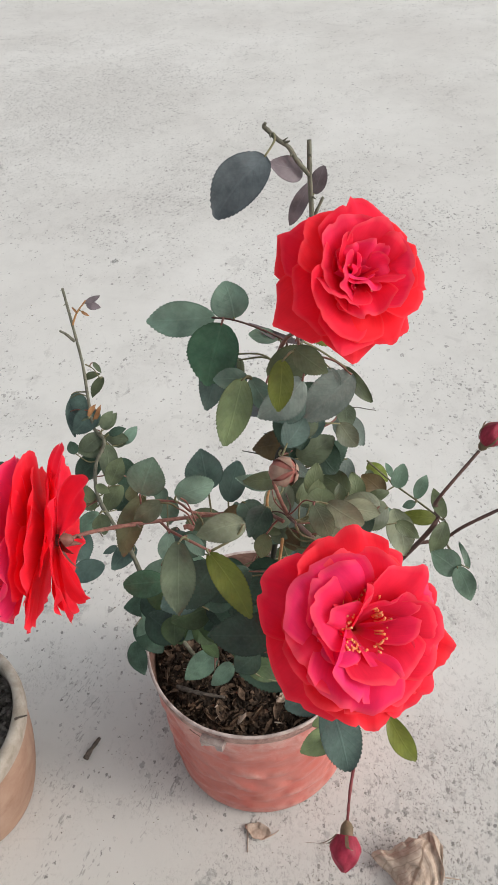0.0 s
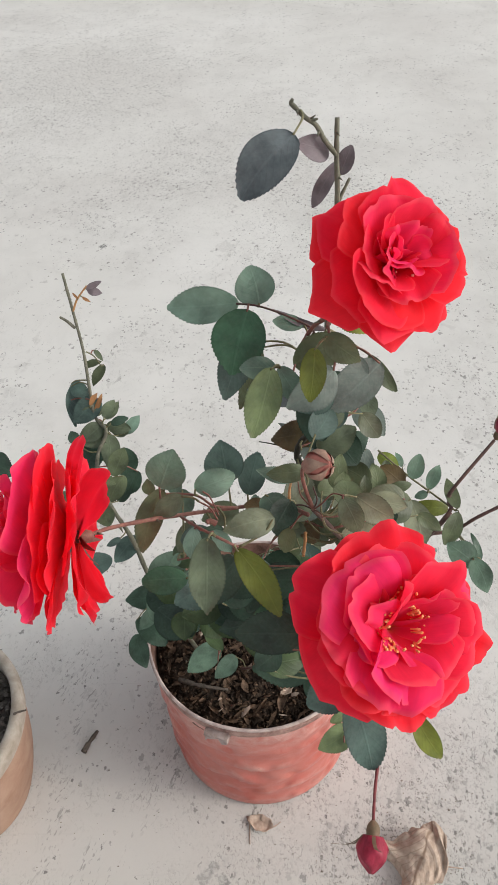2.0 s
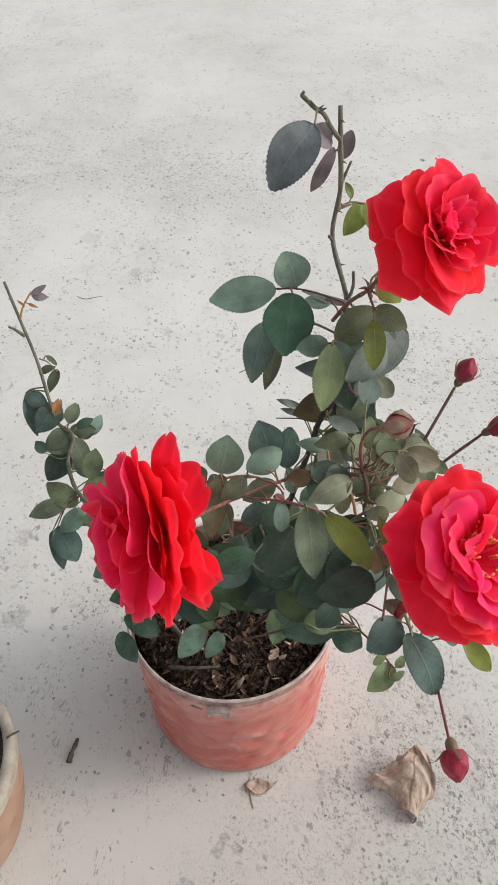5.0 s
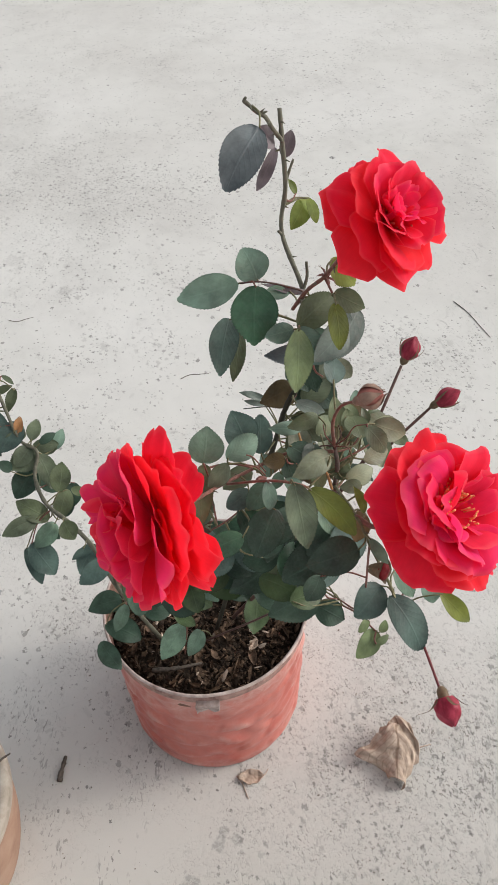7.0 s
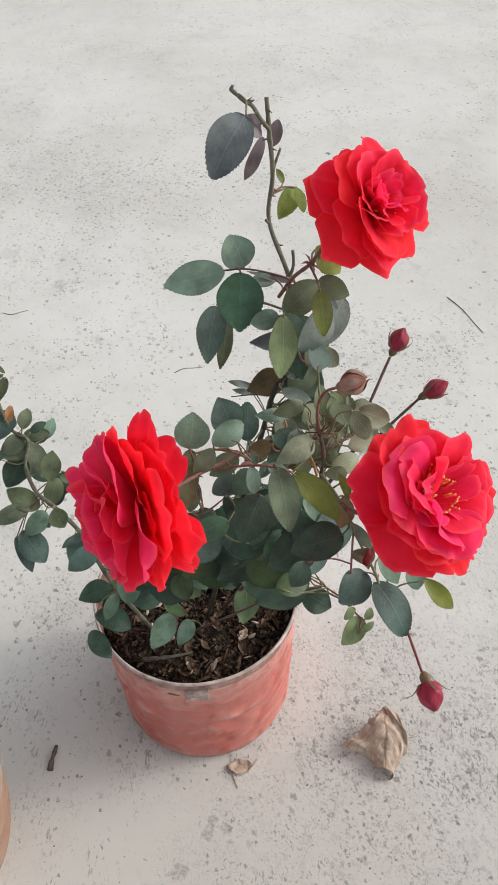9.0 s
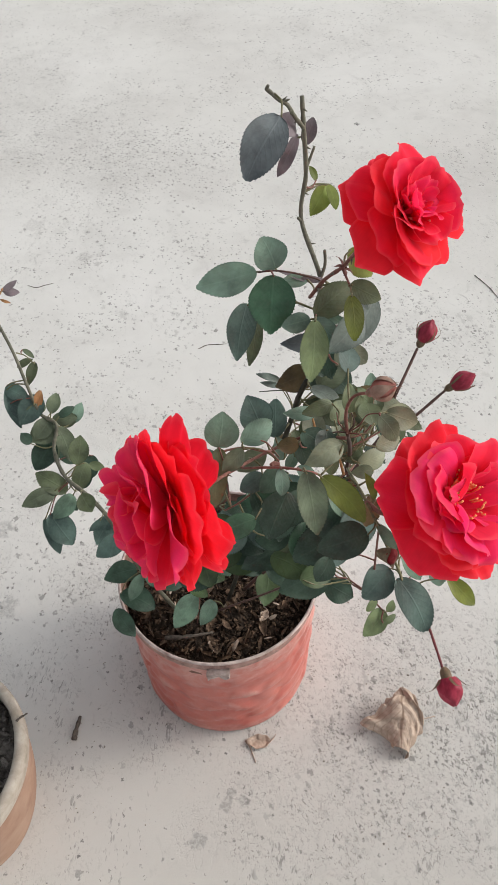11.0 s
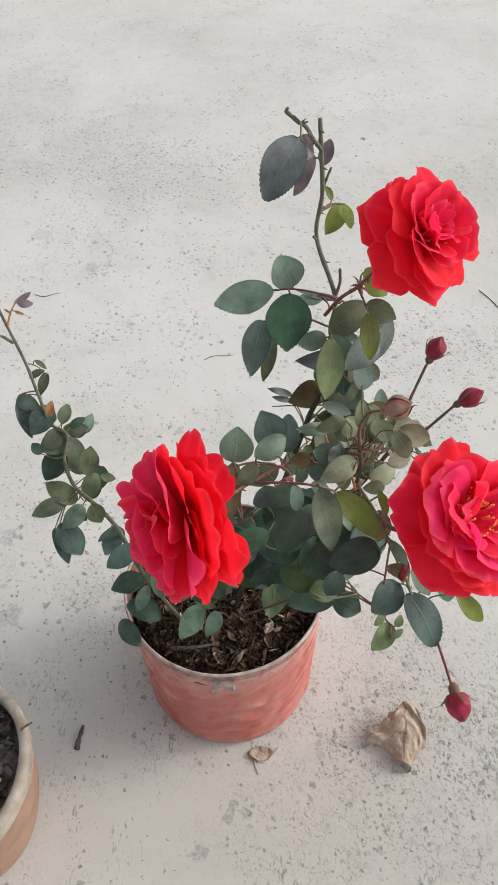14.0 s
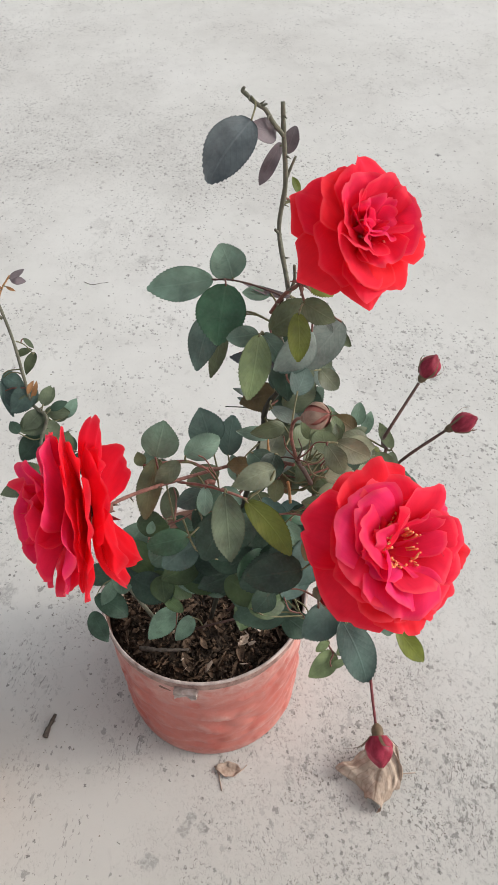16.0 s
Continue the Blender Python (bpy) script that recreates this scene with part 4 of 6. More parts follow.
leaflet(0.159, 0.305, 0.736, 0.158, 0.287, 0.718, 0.021, "m")
leaflet(0.164, 0.287, 0.732, 0.184, 0.261, 0.707, 0.018, "Y")
leaflet(0.123, 0.319, 0.643, 0.093, 0.305, 0.631, 0.023, "go")
leaflet(0.119, 0.331, 0.648, 0.105, 0.324, 0.643, 0.010, "go")
leaflet(0.124, 0.315, 0.645, 0.134, 0.322, 0.651, 0.010, "go")
leaflet(0.115, 0.307, 0.640, 0.132, 0.310, 0.642, 0.008, "go")
leaflet(0.085, 0.301, 0.841, 0.095, 0.284, 0.822, 0.010, "g")
leaflet(0.094, 0.325, 0.841, 0.091, 0.341, 0.860, 0.009, "y")
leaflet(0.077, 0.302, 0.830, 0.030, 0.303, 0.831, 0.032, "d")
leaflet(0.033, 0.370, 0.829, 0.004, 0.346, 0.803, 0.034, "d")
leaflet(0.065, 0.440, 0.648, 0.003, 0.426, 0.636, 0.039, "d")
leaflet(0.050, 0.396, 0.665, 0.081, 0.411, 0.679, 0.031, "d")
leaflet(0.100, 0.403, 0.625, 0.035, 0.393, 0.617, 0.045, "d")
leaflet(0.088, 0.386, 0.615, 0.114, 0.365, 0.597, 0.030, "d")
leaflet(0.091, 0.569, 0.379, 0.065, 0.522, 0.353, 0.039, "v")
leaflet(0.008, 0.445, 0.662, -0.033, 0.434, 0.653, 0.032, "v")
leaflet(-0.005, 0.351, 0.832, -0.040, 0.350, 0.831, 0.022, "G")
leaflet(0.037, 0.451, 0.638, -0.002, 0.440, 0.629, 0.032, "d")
leaflet(0.059, 0.546, 0.610, 0.053, 0.524, 0.592, 0.017, "g")
leaflet(0.053, 0.484, 0.643, 0.049, 0.465, 0.627, 0.009, "g")
leaflet(-0.021, 0.595, 0.326, -0.068, 0.562, 0.309, 0.036, "g")
leaflet(0.002, 0.581, 0.317, -0.029, 0.554, 0.304, 0.026, "g")
leaflet(-0.035, 0.576, 0.396, -0.012, 0.553, 0.382, 0.019, "v")
leaflet(-0.041, 0.571, 0.408, -0.078, 0.588, 0.418, 0.025, "d")
leaflet(-0.131, 0.594, 0.403, -0.090, 0.562, 0.385, 0.035, "d")
leaflet(-0.095, 0.590, 0.438, -0.121, 0.564, 0.422, 0.020, "g")
leaflet(-0.098, 0.616, 0.415, -0.147, 0.617, 0.415, 0.033, "d")
leaflet(-0.145, 0.613, 0.333, -0.128, 0.570, 0.311, 0.029, "d")
leaflet(-0.106, 0.492, 0.675, -0.144, 0.482, 0.666, 0.024, "t")
leaflet(-0.112, 0.628, 0.539, -0.142, 0.603, 0.521, 0.028, "t")
leaflet(-0.145, 0.730, 0.640, -0.184, 0.716, 0.629, 0.032, "e")
leaflet(-0.145, 0.721, 0.637, -0.142, 0.683, 0.606, 0.025, "e")
leaflet(-0.157, 0.719, 0.613, -0.189, 0.696, 0.595, 0.033, "d")
leaflet(-0.136, 0.665, 0.616, -0.121, 0.693, 0.639, 0.026, "o")
leaflet(-0.124, 0.675, 0.606, -0.144, 0.649, 0.586, 0.025, "o")
leaflet(-0.122, 0.580, 0.706, -0.107, 0.573, 0.700, 0.011, "o")
leaflet(-0.141, 0.617, 0.615, -0.135, 0.597, 0.599, 0.024, "o")
leaflet(-0.157, 0.650, 0.589, -0.189, 0.677, 0.611, 0.028, "o")
leaflet(-0.171, 0.651, 0.596, -0.217, 0.645, 0.592, 0.023, "e")
leaflet(-0.151, 0.643, 0.587, -0.185, 0.626, 0.573, 0.025, "g")
leaflet(-0.187, 0.634, 0.575, -0.170, 0.596, 0.547, 0.035, "t")
leaflet(-0.195, 0.638, 0.564, -0.190, 0.598, 0.534, 0.020, "t")
leaflet(-0.149, 0.742, 0.643, -0.132, 0.759, 0.658, 0.014, "e")
leaflet(-0.144, 0.736, 0.629, -0.118, 0.734, 0.628, 0.021, "e")
leaflet(-0.152, 0.749, 0.653, -0.177, 0.749, 0.653, 0.019, "e")
leaflet(-0.156, 0.758, 0.665, -0.190, 0.735, 0.645, 0.032, "t")
leaflet(-0.020, 0.391, 0.888, -0.038, 0.361, 0.852, 0.020, "o")
leaflet(-0.004, 0.380, 0.892, -0.025, 0.372, 0.882, 0.016, "e")
leaflet(-0.046, 0.554, 0.564, -0.087, 0.543, 0.556, 0.039, "v")
leaflet(-0.041, 0.463, 0.628, -0.028, 0.436, 0.606, 0.030, "v")
leaflet(-0.160, 0.769, 0.596, -0.157, 0.731, 0.567, 0.025, "e")
leaflet(-0.138, 0.736, 0.541, -0.140, 0.768, 0.565, 0.037, "d")
leaflet(-0.139, 0.675, 0.556, -0.128, 0.702, 0.577, 0.027, "d")
leaflet(0.147, 0.493, 0.819, 0.141, 0.470, 0.793, 0.020, "w")
leaflet(0.186, 0.622, 0.679, 0.209, 0.607, 0.665, 0.018, "y")
leaflet(0.171, 0.517, 0.778, 0.175, 0.494, 0.754, 0.016, "D")
leaflet(0.201, 0.524, 0.743, 0.210, 0.541, 0.760, 0.017, "g")
leaflet(0.219, 0.636, 0.642, 0.212, 0.649, 0.654, 0.008, "g")
leaflet(0.236, 0.577, 0.666, 0.250, 0.597, 0.684, 0.015, "g")
leaflet(0.237, 0.579, 0.658, 0.222, 0.576, 0.655, 0.010, "g")
leaflet(0.270, 0.594, 0.612, 0.225, 0.599, 0.616, 0.019, "Y")
leaflet(0.265, 0.552, 0.661, 0.254, 0.577, 0.683, 0.015, "o")
leaflet(0.267, 0.553, 0.654, 0.249, 0.526, 0.631, 0.021, "o")
leaflet(0.191, 0.573, 0.657, 0.214, 0.560, 0.645, 0.018, "g")
leaflet(0.118, 0.365, 0.901, 0.144, 0.354, 0.888, 0.020, "P")
leaflet(0.108, 0.359, 0.907, 0.119, 0.343, 0.888, 0.017, "e")
leaflet(0.264, 0.474, 0.667, 0.237, 0.490, 0.681, 0.028, "g")
leaflet(0.261, 0.474, 0.675, 0.274, 0.448, 0.652, 0.022, "g")
leaflet(0.298, 0.536, 0.588, 0.289, 0.560, 0.607, 0.008, "g")
leaflet(0.126, 0.445, 0.961, 0.123, 0.431, 0.941, 0.016, "w")
leaflet(0.142, 0.441, 0.958, 0.104, 0.421, 0.931, 0.030, "w")
leaflet(0.141, 0.483, 0.932, 0.162, 0.465, 0.908, 0.012, "D")
leaflet(0.135, 0.502, 0.859, 0.161, 0.486, 0.841, 0.024, "w")
leaflet(0.115, 0.472, 0.863, 0.133, 0.453, 0.840, 0.028, "d")
leaflet(0.081, 0.416, 0.867, 0.049, 0.421, 0.873, 0.013, "m")
leaflet(0.128, 0.481, 0.775, 0.127, 0.498, 0.794, 0.014, "o")
leaflet(-0.172, 0.786, 0.697, -0.150, 0.789, 0.701, 0.010, "D")
leaflet(-0.149, 0.794, 0.692, -0.165, 0.774, 0.673, 0.014, "D")
leaflet(-0.160, 0.835, 0.781, -0.141, 0.831, 0.777, 0.011, "p")
leaflet(-0.195, 0.784, 0.672, -0.170, 0.767, 0.658, 0.022, "t")
leaflet(-0.195, 0.763, 0.661, -0.167, 0.744, 0.645, 0.027, "t")
leaflet(-0.161, 0.747, 0.655, -0.152, 0.763, 0.669, 0.007, "R")
leaflet(-0.148, 0.732, 0.654, -0.134, 0.750, 0.669, 0.016, "e")
leaflet(-0.157, 0.746, 0.654, -0.182, 0.742, 0.650, 0.016, "e")
leaflet(-0.039, 0.466, 0.693, -0.033, 0.476, 0.701, 0.010, "g")
leaflet(0.073, 0.371, 0.862, 0.068, 0.359, 0.848, 0.014, "o")
leaflet(0.088, 0.480, 0.738, 0.074, 0.470, 0.727, 0.014, "g")
leaflet(0.065, 0.420, 0.829, 0.068, 0.402, 0.810, 0.016, "d")
leaflet(0.019, 0.371, 0.762, 0.044, 0.393, 0.785, 0.028, "d")
leaflet(0.040, 0.455, 0.568, 0.004, 0.487, 0.593, 0.037, "d")
leaflet(0.061, 0.335, 0.757, 0.042, 0.323, 0.744, 0.023, "d")
leaflet(-0.016, 0.455, 0.817, -0.016, 0.438, 0.798, 0.018, "g")
leaflet(0.033, 0.424, 0.825, 0.002, 0.418, 0.818, 0.021, "e")
leaflet(0.080, 0.429, 0.822, 0.080, 0.442, 0.837, 0.017, "o")
leaflet(0.151, 0.444, 0.812, 0.148, 0.462, 0.832, 0.016, "o")
leaflet(0.157, 0.440, 0.821, 0.178, 0.443, 0.825, 0.010, "o")
leaflet(0.115, 0.366, 0.825, 0.094, 0.369, 0.828, 0.013, "e")
leaflet(0.098, 0.338, 0.830, 0.086, 0.321, 0.811, 0.019, "b")
leaflet(0.087, 0.391, 0.775, 0.094, 0.371, 0.755, 0.017, "g")
leaflet(0.025, 0.371, 0.862, 0.004, 0.362, 0.851, 0.021, "d")
leaflet(0.089, 0.431, 0.797, 0.065, 0.431, 0.797, 0.016, "o")
leaflet(-0.025, 0.467, 0.796, -0.026, 0.478, 0.808, 0.014, "g")
leaflet(-0.160, 0.832, 0.784, -0.140, 0.838, 0.790, 0.008, "p")
leaflet(-0.166, 0.826, 0.776, -0.155, 0.821, 0.771, 0.004, "R")
leaflet(-0.171, 0.824, 0.774, -0.178, 0.830, 0.780, 0.003, "R")
leaflet(-0.159, 0.798, 0.714, -0.148, 0.787, 0.704, 0.007, "e")
leaflet(-0.195, 0.782, 0.670, -0.191, 0.740, 0.634, 0.014, "t")
leaflet(-0.149, 0.739, 0.636, -0.117, 0.733, 0.632, 0.019, "e")
leaflet(-0.126, 0.731, 0.626, -0.106, 0.749, 0.641, 0.017, "m")
leaflet(-0.152, 0.731, 0.645, -0.177, 0.716, 0.632, 0.025, "e")
leaflet(-0.112, 0.705, 0.582, -0.128, 0.680, 0.563, 0.026, "d")
leaflet(-0.162, 0.653, 0.576, -0.152, 0.636, 0.562, 0.015, "d")
leaflet(-0.128, 0.607, 0.564, -0.146, 0.600, 0.558, 0.009, "t")
leaflet(0.013, 0.380, 0.851, -0.010, 0.375, 0.845, 0.018, "t")
leaflet(0.005, 0.387, 0.821, 0.007, 0.370, 0.802, 0.013, "d")
leaflet(0.057, 0.383, 0.801, 0.021, 0.367, 0.785, 0.028, "d")
leaflet(-0.011, 0.423, 0.768, 0.006, 0.413, 0.757, 0.013, "d")
leaflet(-0.033, 0.452, 0.634, -0.034, 0.429, 0.615, 0.026, "v")
leaflet(-0.163, 0.735, 0.673, -0.153, 0.747, 0.684, 0.007, "R")
leaflet(-0.140, 0.727, 0.648, -0.117, 0.732, 0.653, 0.012, "d")
leaflet(-0.008, 0.436, 0.797, -0.021, 0.417, 0.778, 0.017, "e")
leaflet(-0.184, 0.709, 0.632, -0.192, 0.722, 0.643, 0.015, "d")
leaflet(0.010, 0.451, 0.669, 0.031, 0.429, 0.649, 0.029, "d")

# inner foliage, many in dark kinds that paint in the shade between leaves
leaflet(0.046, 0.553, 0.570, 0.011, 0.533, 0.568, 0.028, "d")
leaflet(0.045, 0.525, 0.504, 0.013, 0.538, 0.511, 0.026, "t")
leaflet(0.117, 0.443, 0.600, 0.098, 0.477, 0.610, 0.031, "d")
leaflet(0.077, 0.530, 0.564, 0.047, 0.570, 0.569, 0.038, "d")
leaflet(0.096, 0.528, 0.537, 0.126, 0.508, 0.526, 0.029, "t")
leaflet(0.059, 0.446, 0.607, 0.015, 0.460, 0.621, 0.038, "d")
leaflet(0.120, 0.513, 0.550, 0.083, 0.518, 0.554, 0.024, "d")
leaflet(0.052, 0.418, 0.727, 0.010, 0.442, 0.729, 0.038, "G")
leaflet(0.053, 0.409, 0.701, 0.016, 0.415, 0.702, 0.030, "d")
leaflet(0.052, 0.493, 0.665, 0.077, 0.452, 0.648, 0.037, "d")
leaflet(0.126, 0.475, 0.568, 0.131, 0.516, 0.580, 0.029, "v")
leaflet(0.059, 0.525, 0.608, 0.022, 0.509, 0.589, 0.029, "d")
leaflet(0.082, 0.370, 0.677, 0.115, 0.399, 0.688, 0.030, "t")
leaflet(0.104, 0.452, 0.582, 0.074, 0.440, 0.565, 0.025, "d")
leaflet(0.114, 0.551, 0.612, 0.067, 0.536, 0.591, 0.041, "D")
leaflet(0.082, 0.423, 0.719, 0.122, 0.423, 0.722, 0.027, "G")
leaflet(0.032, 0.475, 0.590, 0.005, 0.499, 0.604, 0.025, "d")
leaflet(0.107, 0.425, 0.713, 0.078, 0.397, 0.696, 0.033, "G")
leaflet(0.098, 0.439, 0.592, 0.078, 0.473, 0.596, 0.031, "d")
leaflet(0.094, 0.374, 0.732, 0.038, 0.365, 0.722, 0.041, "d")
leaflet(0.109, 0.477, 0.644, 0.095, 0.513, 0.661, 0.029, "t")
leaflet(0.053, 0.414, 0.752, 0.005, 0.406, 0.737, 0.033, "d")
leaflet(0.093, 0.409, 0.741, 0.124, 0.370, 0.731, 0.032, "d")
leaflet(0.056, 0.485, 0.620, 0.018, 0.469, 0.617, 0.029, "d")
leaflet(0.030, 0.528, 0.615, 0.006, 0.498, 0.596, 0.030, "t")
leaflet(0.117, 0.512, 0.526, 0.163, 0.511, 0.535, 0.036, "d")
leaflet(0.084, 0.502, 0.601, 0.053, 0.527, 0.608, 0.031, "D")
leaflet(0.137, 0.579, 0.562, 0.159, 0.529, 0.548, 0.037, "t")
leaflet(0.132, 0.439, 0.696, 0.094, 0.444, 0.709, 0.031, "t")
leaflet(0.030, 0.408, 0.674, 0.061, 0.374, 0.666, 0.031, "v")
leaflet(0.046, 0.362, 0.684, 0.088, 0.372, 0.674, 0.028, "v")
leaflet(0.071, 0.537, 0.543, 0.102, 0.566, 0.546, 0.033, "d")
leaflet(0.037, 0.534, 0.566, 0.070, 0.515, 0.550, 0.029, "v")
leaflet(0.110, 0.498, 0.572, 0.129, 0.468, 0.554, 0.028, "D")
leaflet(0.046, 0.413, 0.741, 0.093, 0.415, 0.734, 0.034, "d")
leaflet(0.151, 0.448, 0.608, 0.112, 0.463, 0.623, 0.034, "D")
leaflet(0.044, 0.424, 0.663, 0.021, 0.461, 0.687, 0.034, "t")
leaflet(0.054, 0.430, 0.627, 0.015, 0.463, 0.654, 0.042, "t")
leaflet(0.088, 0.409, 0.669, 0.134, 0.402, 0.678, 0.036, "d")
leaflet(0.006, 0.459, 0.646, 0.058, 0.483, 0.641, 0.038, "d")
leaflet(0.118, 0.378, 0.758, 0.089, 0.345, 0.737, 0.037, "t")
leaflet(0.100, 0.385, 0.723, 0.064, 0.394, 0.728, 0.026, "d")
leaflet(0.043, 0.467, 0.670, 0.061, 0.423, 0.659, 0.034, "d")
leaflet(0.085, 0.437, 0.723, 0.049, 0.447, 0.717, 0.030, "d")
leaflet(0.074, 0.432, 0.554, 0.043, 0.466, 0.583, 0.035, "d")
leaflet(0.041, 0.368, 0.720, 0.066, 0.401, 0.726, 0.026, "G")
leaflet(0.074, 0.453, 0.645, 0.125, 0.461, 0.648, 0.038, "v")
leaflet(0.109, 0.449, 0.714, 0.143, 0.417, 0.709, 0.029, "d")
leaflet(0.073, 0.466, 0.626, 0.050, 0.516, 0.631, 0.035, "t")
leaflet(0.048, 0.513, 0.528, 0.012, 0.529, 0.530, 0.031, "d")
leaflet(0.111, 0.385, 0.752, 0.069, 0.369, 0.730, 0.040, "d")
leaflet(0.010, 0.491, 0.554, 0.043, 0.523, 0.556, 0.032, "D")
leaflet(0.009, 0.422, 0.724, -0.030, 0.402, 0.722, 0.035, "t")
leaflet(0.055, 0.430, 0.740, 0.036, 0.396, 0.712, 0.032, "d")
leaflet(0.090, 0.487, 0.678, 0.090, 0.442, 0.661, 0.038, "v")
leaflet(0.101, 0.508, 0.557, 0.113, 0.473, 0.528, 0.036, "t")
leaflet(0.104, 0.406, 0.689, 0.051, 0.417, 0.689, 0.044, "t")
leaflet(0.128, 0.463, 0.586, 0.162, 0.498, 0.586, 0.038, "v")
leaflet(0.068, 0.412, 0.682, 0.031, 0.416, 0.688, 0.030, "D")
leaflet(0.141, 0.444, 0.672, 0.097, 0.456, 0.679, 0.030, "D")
leaflet(0.133, 0.522, 0.728, 0.124, 0.501, 0.722, 0.016, "P")
leaflet(0.134, 0.483, 0.736, 0.114, 0.487, 0.740, 0.013, "o")
leaflet(0.164, 0.471, 0.734, 0.137, 0.464, 0.728, 0.023, "g")
leaflet(0.090, 0.465, 0.804, 0.112, 0.472, 0.803, 0.016, "b")
leaflet(0.165, 0.460, 0.759, 0.144, 0.457, 0.754, 0.016, "g")
leaflet(0.093, 0.441, 0.794, 0.104, 0.420, 0.775, 0.023, "e")
leaflet(0.115, 0.489, 0.765, 0.092, 0.479, 0.751, 0.022, "g")
leaflet(0.180, 0.474, 0.789, 0.160, 0.487, 0.802, 0.020, "b")
leaflet(0.159, 0.481, 0.756, 0.147, 0.460, 0.737, 0.023, "b")
leaflet(0.159, 0.501, 0.748, 0.187, 0.489, 0.743, 0.021, "o")
leaflet(0.175, 0.425, 0.827, 0.147, 0.409, 0.823, 0.025, "o")
leaflet(0.153, 0.467, 0.800, 0.135, 0.443, 0.786, 0.025, "P")
leaflet(0.074, 0.419, 0.835, 0.093, 0.446, 0.838, 0.026, "P")
leaflet(0.055, 0.393, 0.876, 0.068, 0.367, 0.869, 0.021, "g")
leaflet(0.145, 0.463, 0.759, 0.121, 0.468, 0.756, 0.015, "d")
leaflet(0.151, 0.429, 0.815, 0.131, 0.434, 0.820, 0.015, "e")
leaflet(0.098, 0.508, 0.735, 0.067, 0.495, 0.733, 0.022, "b")
leaflet(0.165, 0.482, 0.737, 0.152, 0.464, 0.719, 0.020, "b")
leaflet(0.109, 0.359, 0.867, 0.136, 0.364, 0.862, 0.017, "P")
leaflet(0.166, 0.478, 0.776, 0.180, 0.469, 0.765, 0.014, "b")
leaflet(0.097, 0.416, 0.787, 0.083, 0.435, 0.792, 0.017, "b")
leaflet(0.158, 0.478, 0.788, 0.181, 0.489, 0.784, 0.016, "d")
leaflet(0.165, 0.407, 0.848, 0.131, 0.408, 0.851, 0.021, "P")
leaflet(0.130, 0.474, 0.819, 0.105, 0.462, 0.814, 0.020, "o")
leaflet(0.154, 0.449, 0.792, 0.151, 0.469, 0.801, 0.015, "d")
leaflet(0.058, 0.457, 0.782, 0.077, 0.459, 0.778, 0.014, "b")
leaflet(0.094, 0.445, 0.836, 0.122, 0.431, 0.830, 0.025, "e")
leaflet(0.112, 0.412, 0.793, 0.131, 0.411, 0.789, 0.015, "o")
leaflet(0.159, 0.471, 0.748, 0.145, 0.489, 0.751, 0.015, "o")
leaflet(0.144, 0.445, 0.824, 0.122, 0.463, 0.828, 0.022, "o")
leaflet(0.058, 0.406, 0.845, 0.038, 0.410, 0.845, 0.016, "b")
leaflet(0.100, 0.421, 0.844, 0.120, 0.440, 0.846, 0.019, "o")
leaflet(0.135, 0.453, 0.786, 0.120, 0.447, 0.777, 0.014, "o")
leaflet(0.129, 0.462, 0.759, 0.143, 0.488, 0.762, 0.019, "P")
leaflet(0.088, 0.422, 0.787, 0.075, 0.432, 0.796, 0.013, "e")
leaflet(0.106, 0.412, 0.796, 0.127, 0.431, 0.808, 0.024, "o")
leaflet(0.074, 0.384, 0.879, 0.060, 0.362, 0.870, 0.020, "d")
leaflet(0.077, 0.418, 0.818, 0.094, 0.425, 0.817, 0.014, "e")
leaflet(0.114, 0.374, 0.879, 0.118, 0.401, 0.882, 0.021, "o")
leaflet(0.136, 0.460, 0.811, 0.149, 0.436, 0.800, 0.024, "b")
leaflet(0.124, 0.474, 0.812, 0.090, 0.475, 0.806, 0.023, "e")
leaflet(0.089, 0.423, 0.807, 0.101, 0.449, 0.817, 0.020, "w")
leaflet(0.178, 0.520, 0.750, 0.159, 0.515, 0.743, 0.016, "w")
leaflet(0.079, 0.460, 0.800, 0.080, 0.431, 0.786, 0.021, "o")
leaflet(0.121, 0.400, 0.794, 0.153, 0.405, 0.792, 0.021, "P")
leaflet(0.152, 0.425, 0.835, 0.149, 0.398, 0.818, 0.020, "d")
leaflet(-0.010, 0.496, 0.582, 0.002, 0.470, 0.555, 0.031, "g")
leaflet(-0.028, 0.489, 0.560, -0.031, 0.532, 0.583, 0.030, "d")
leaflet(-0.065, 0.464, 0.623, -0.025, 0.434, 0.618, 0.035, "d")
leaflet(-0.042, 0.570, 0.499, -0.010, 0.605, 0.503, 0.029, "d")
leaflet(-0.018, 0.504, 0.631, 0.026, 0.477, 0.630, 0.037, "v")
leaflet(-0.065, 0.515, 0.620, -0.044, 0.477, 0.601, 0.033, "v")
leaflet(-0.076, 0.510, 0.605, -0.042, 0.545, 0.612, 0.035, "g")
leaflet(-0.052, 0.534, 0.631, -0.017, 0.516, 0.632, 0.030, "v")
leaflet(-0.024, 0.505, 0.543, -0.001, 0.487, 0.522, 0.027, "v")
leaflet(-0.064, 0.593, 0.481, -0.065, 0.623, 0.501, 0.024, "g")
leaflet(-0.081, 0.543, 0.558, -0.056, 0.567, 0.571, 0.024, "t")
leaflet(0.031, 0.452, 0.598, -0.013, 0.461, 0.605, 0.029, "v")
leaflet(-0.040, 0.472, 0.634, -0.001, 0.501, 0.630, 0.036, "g")
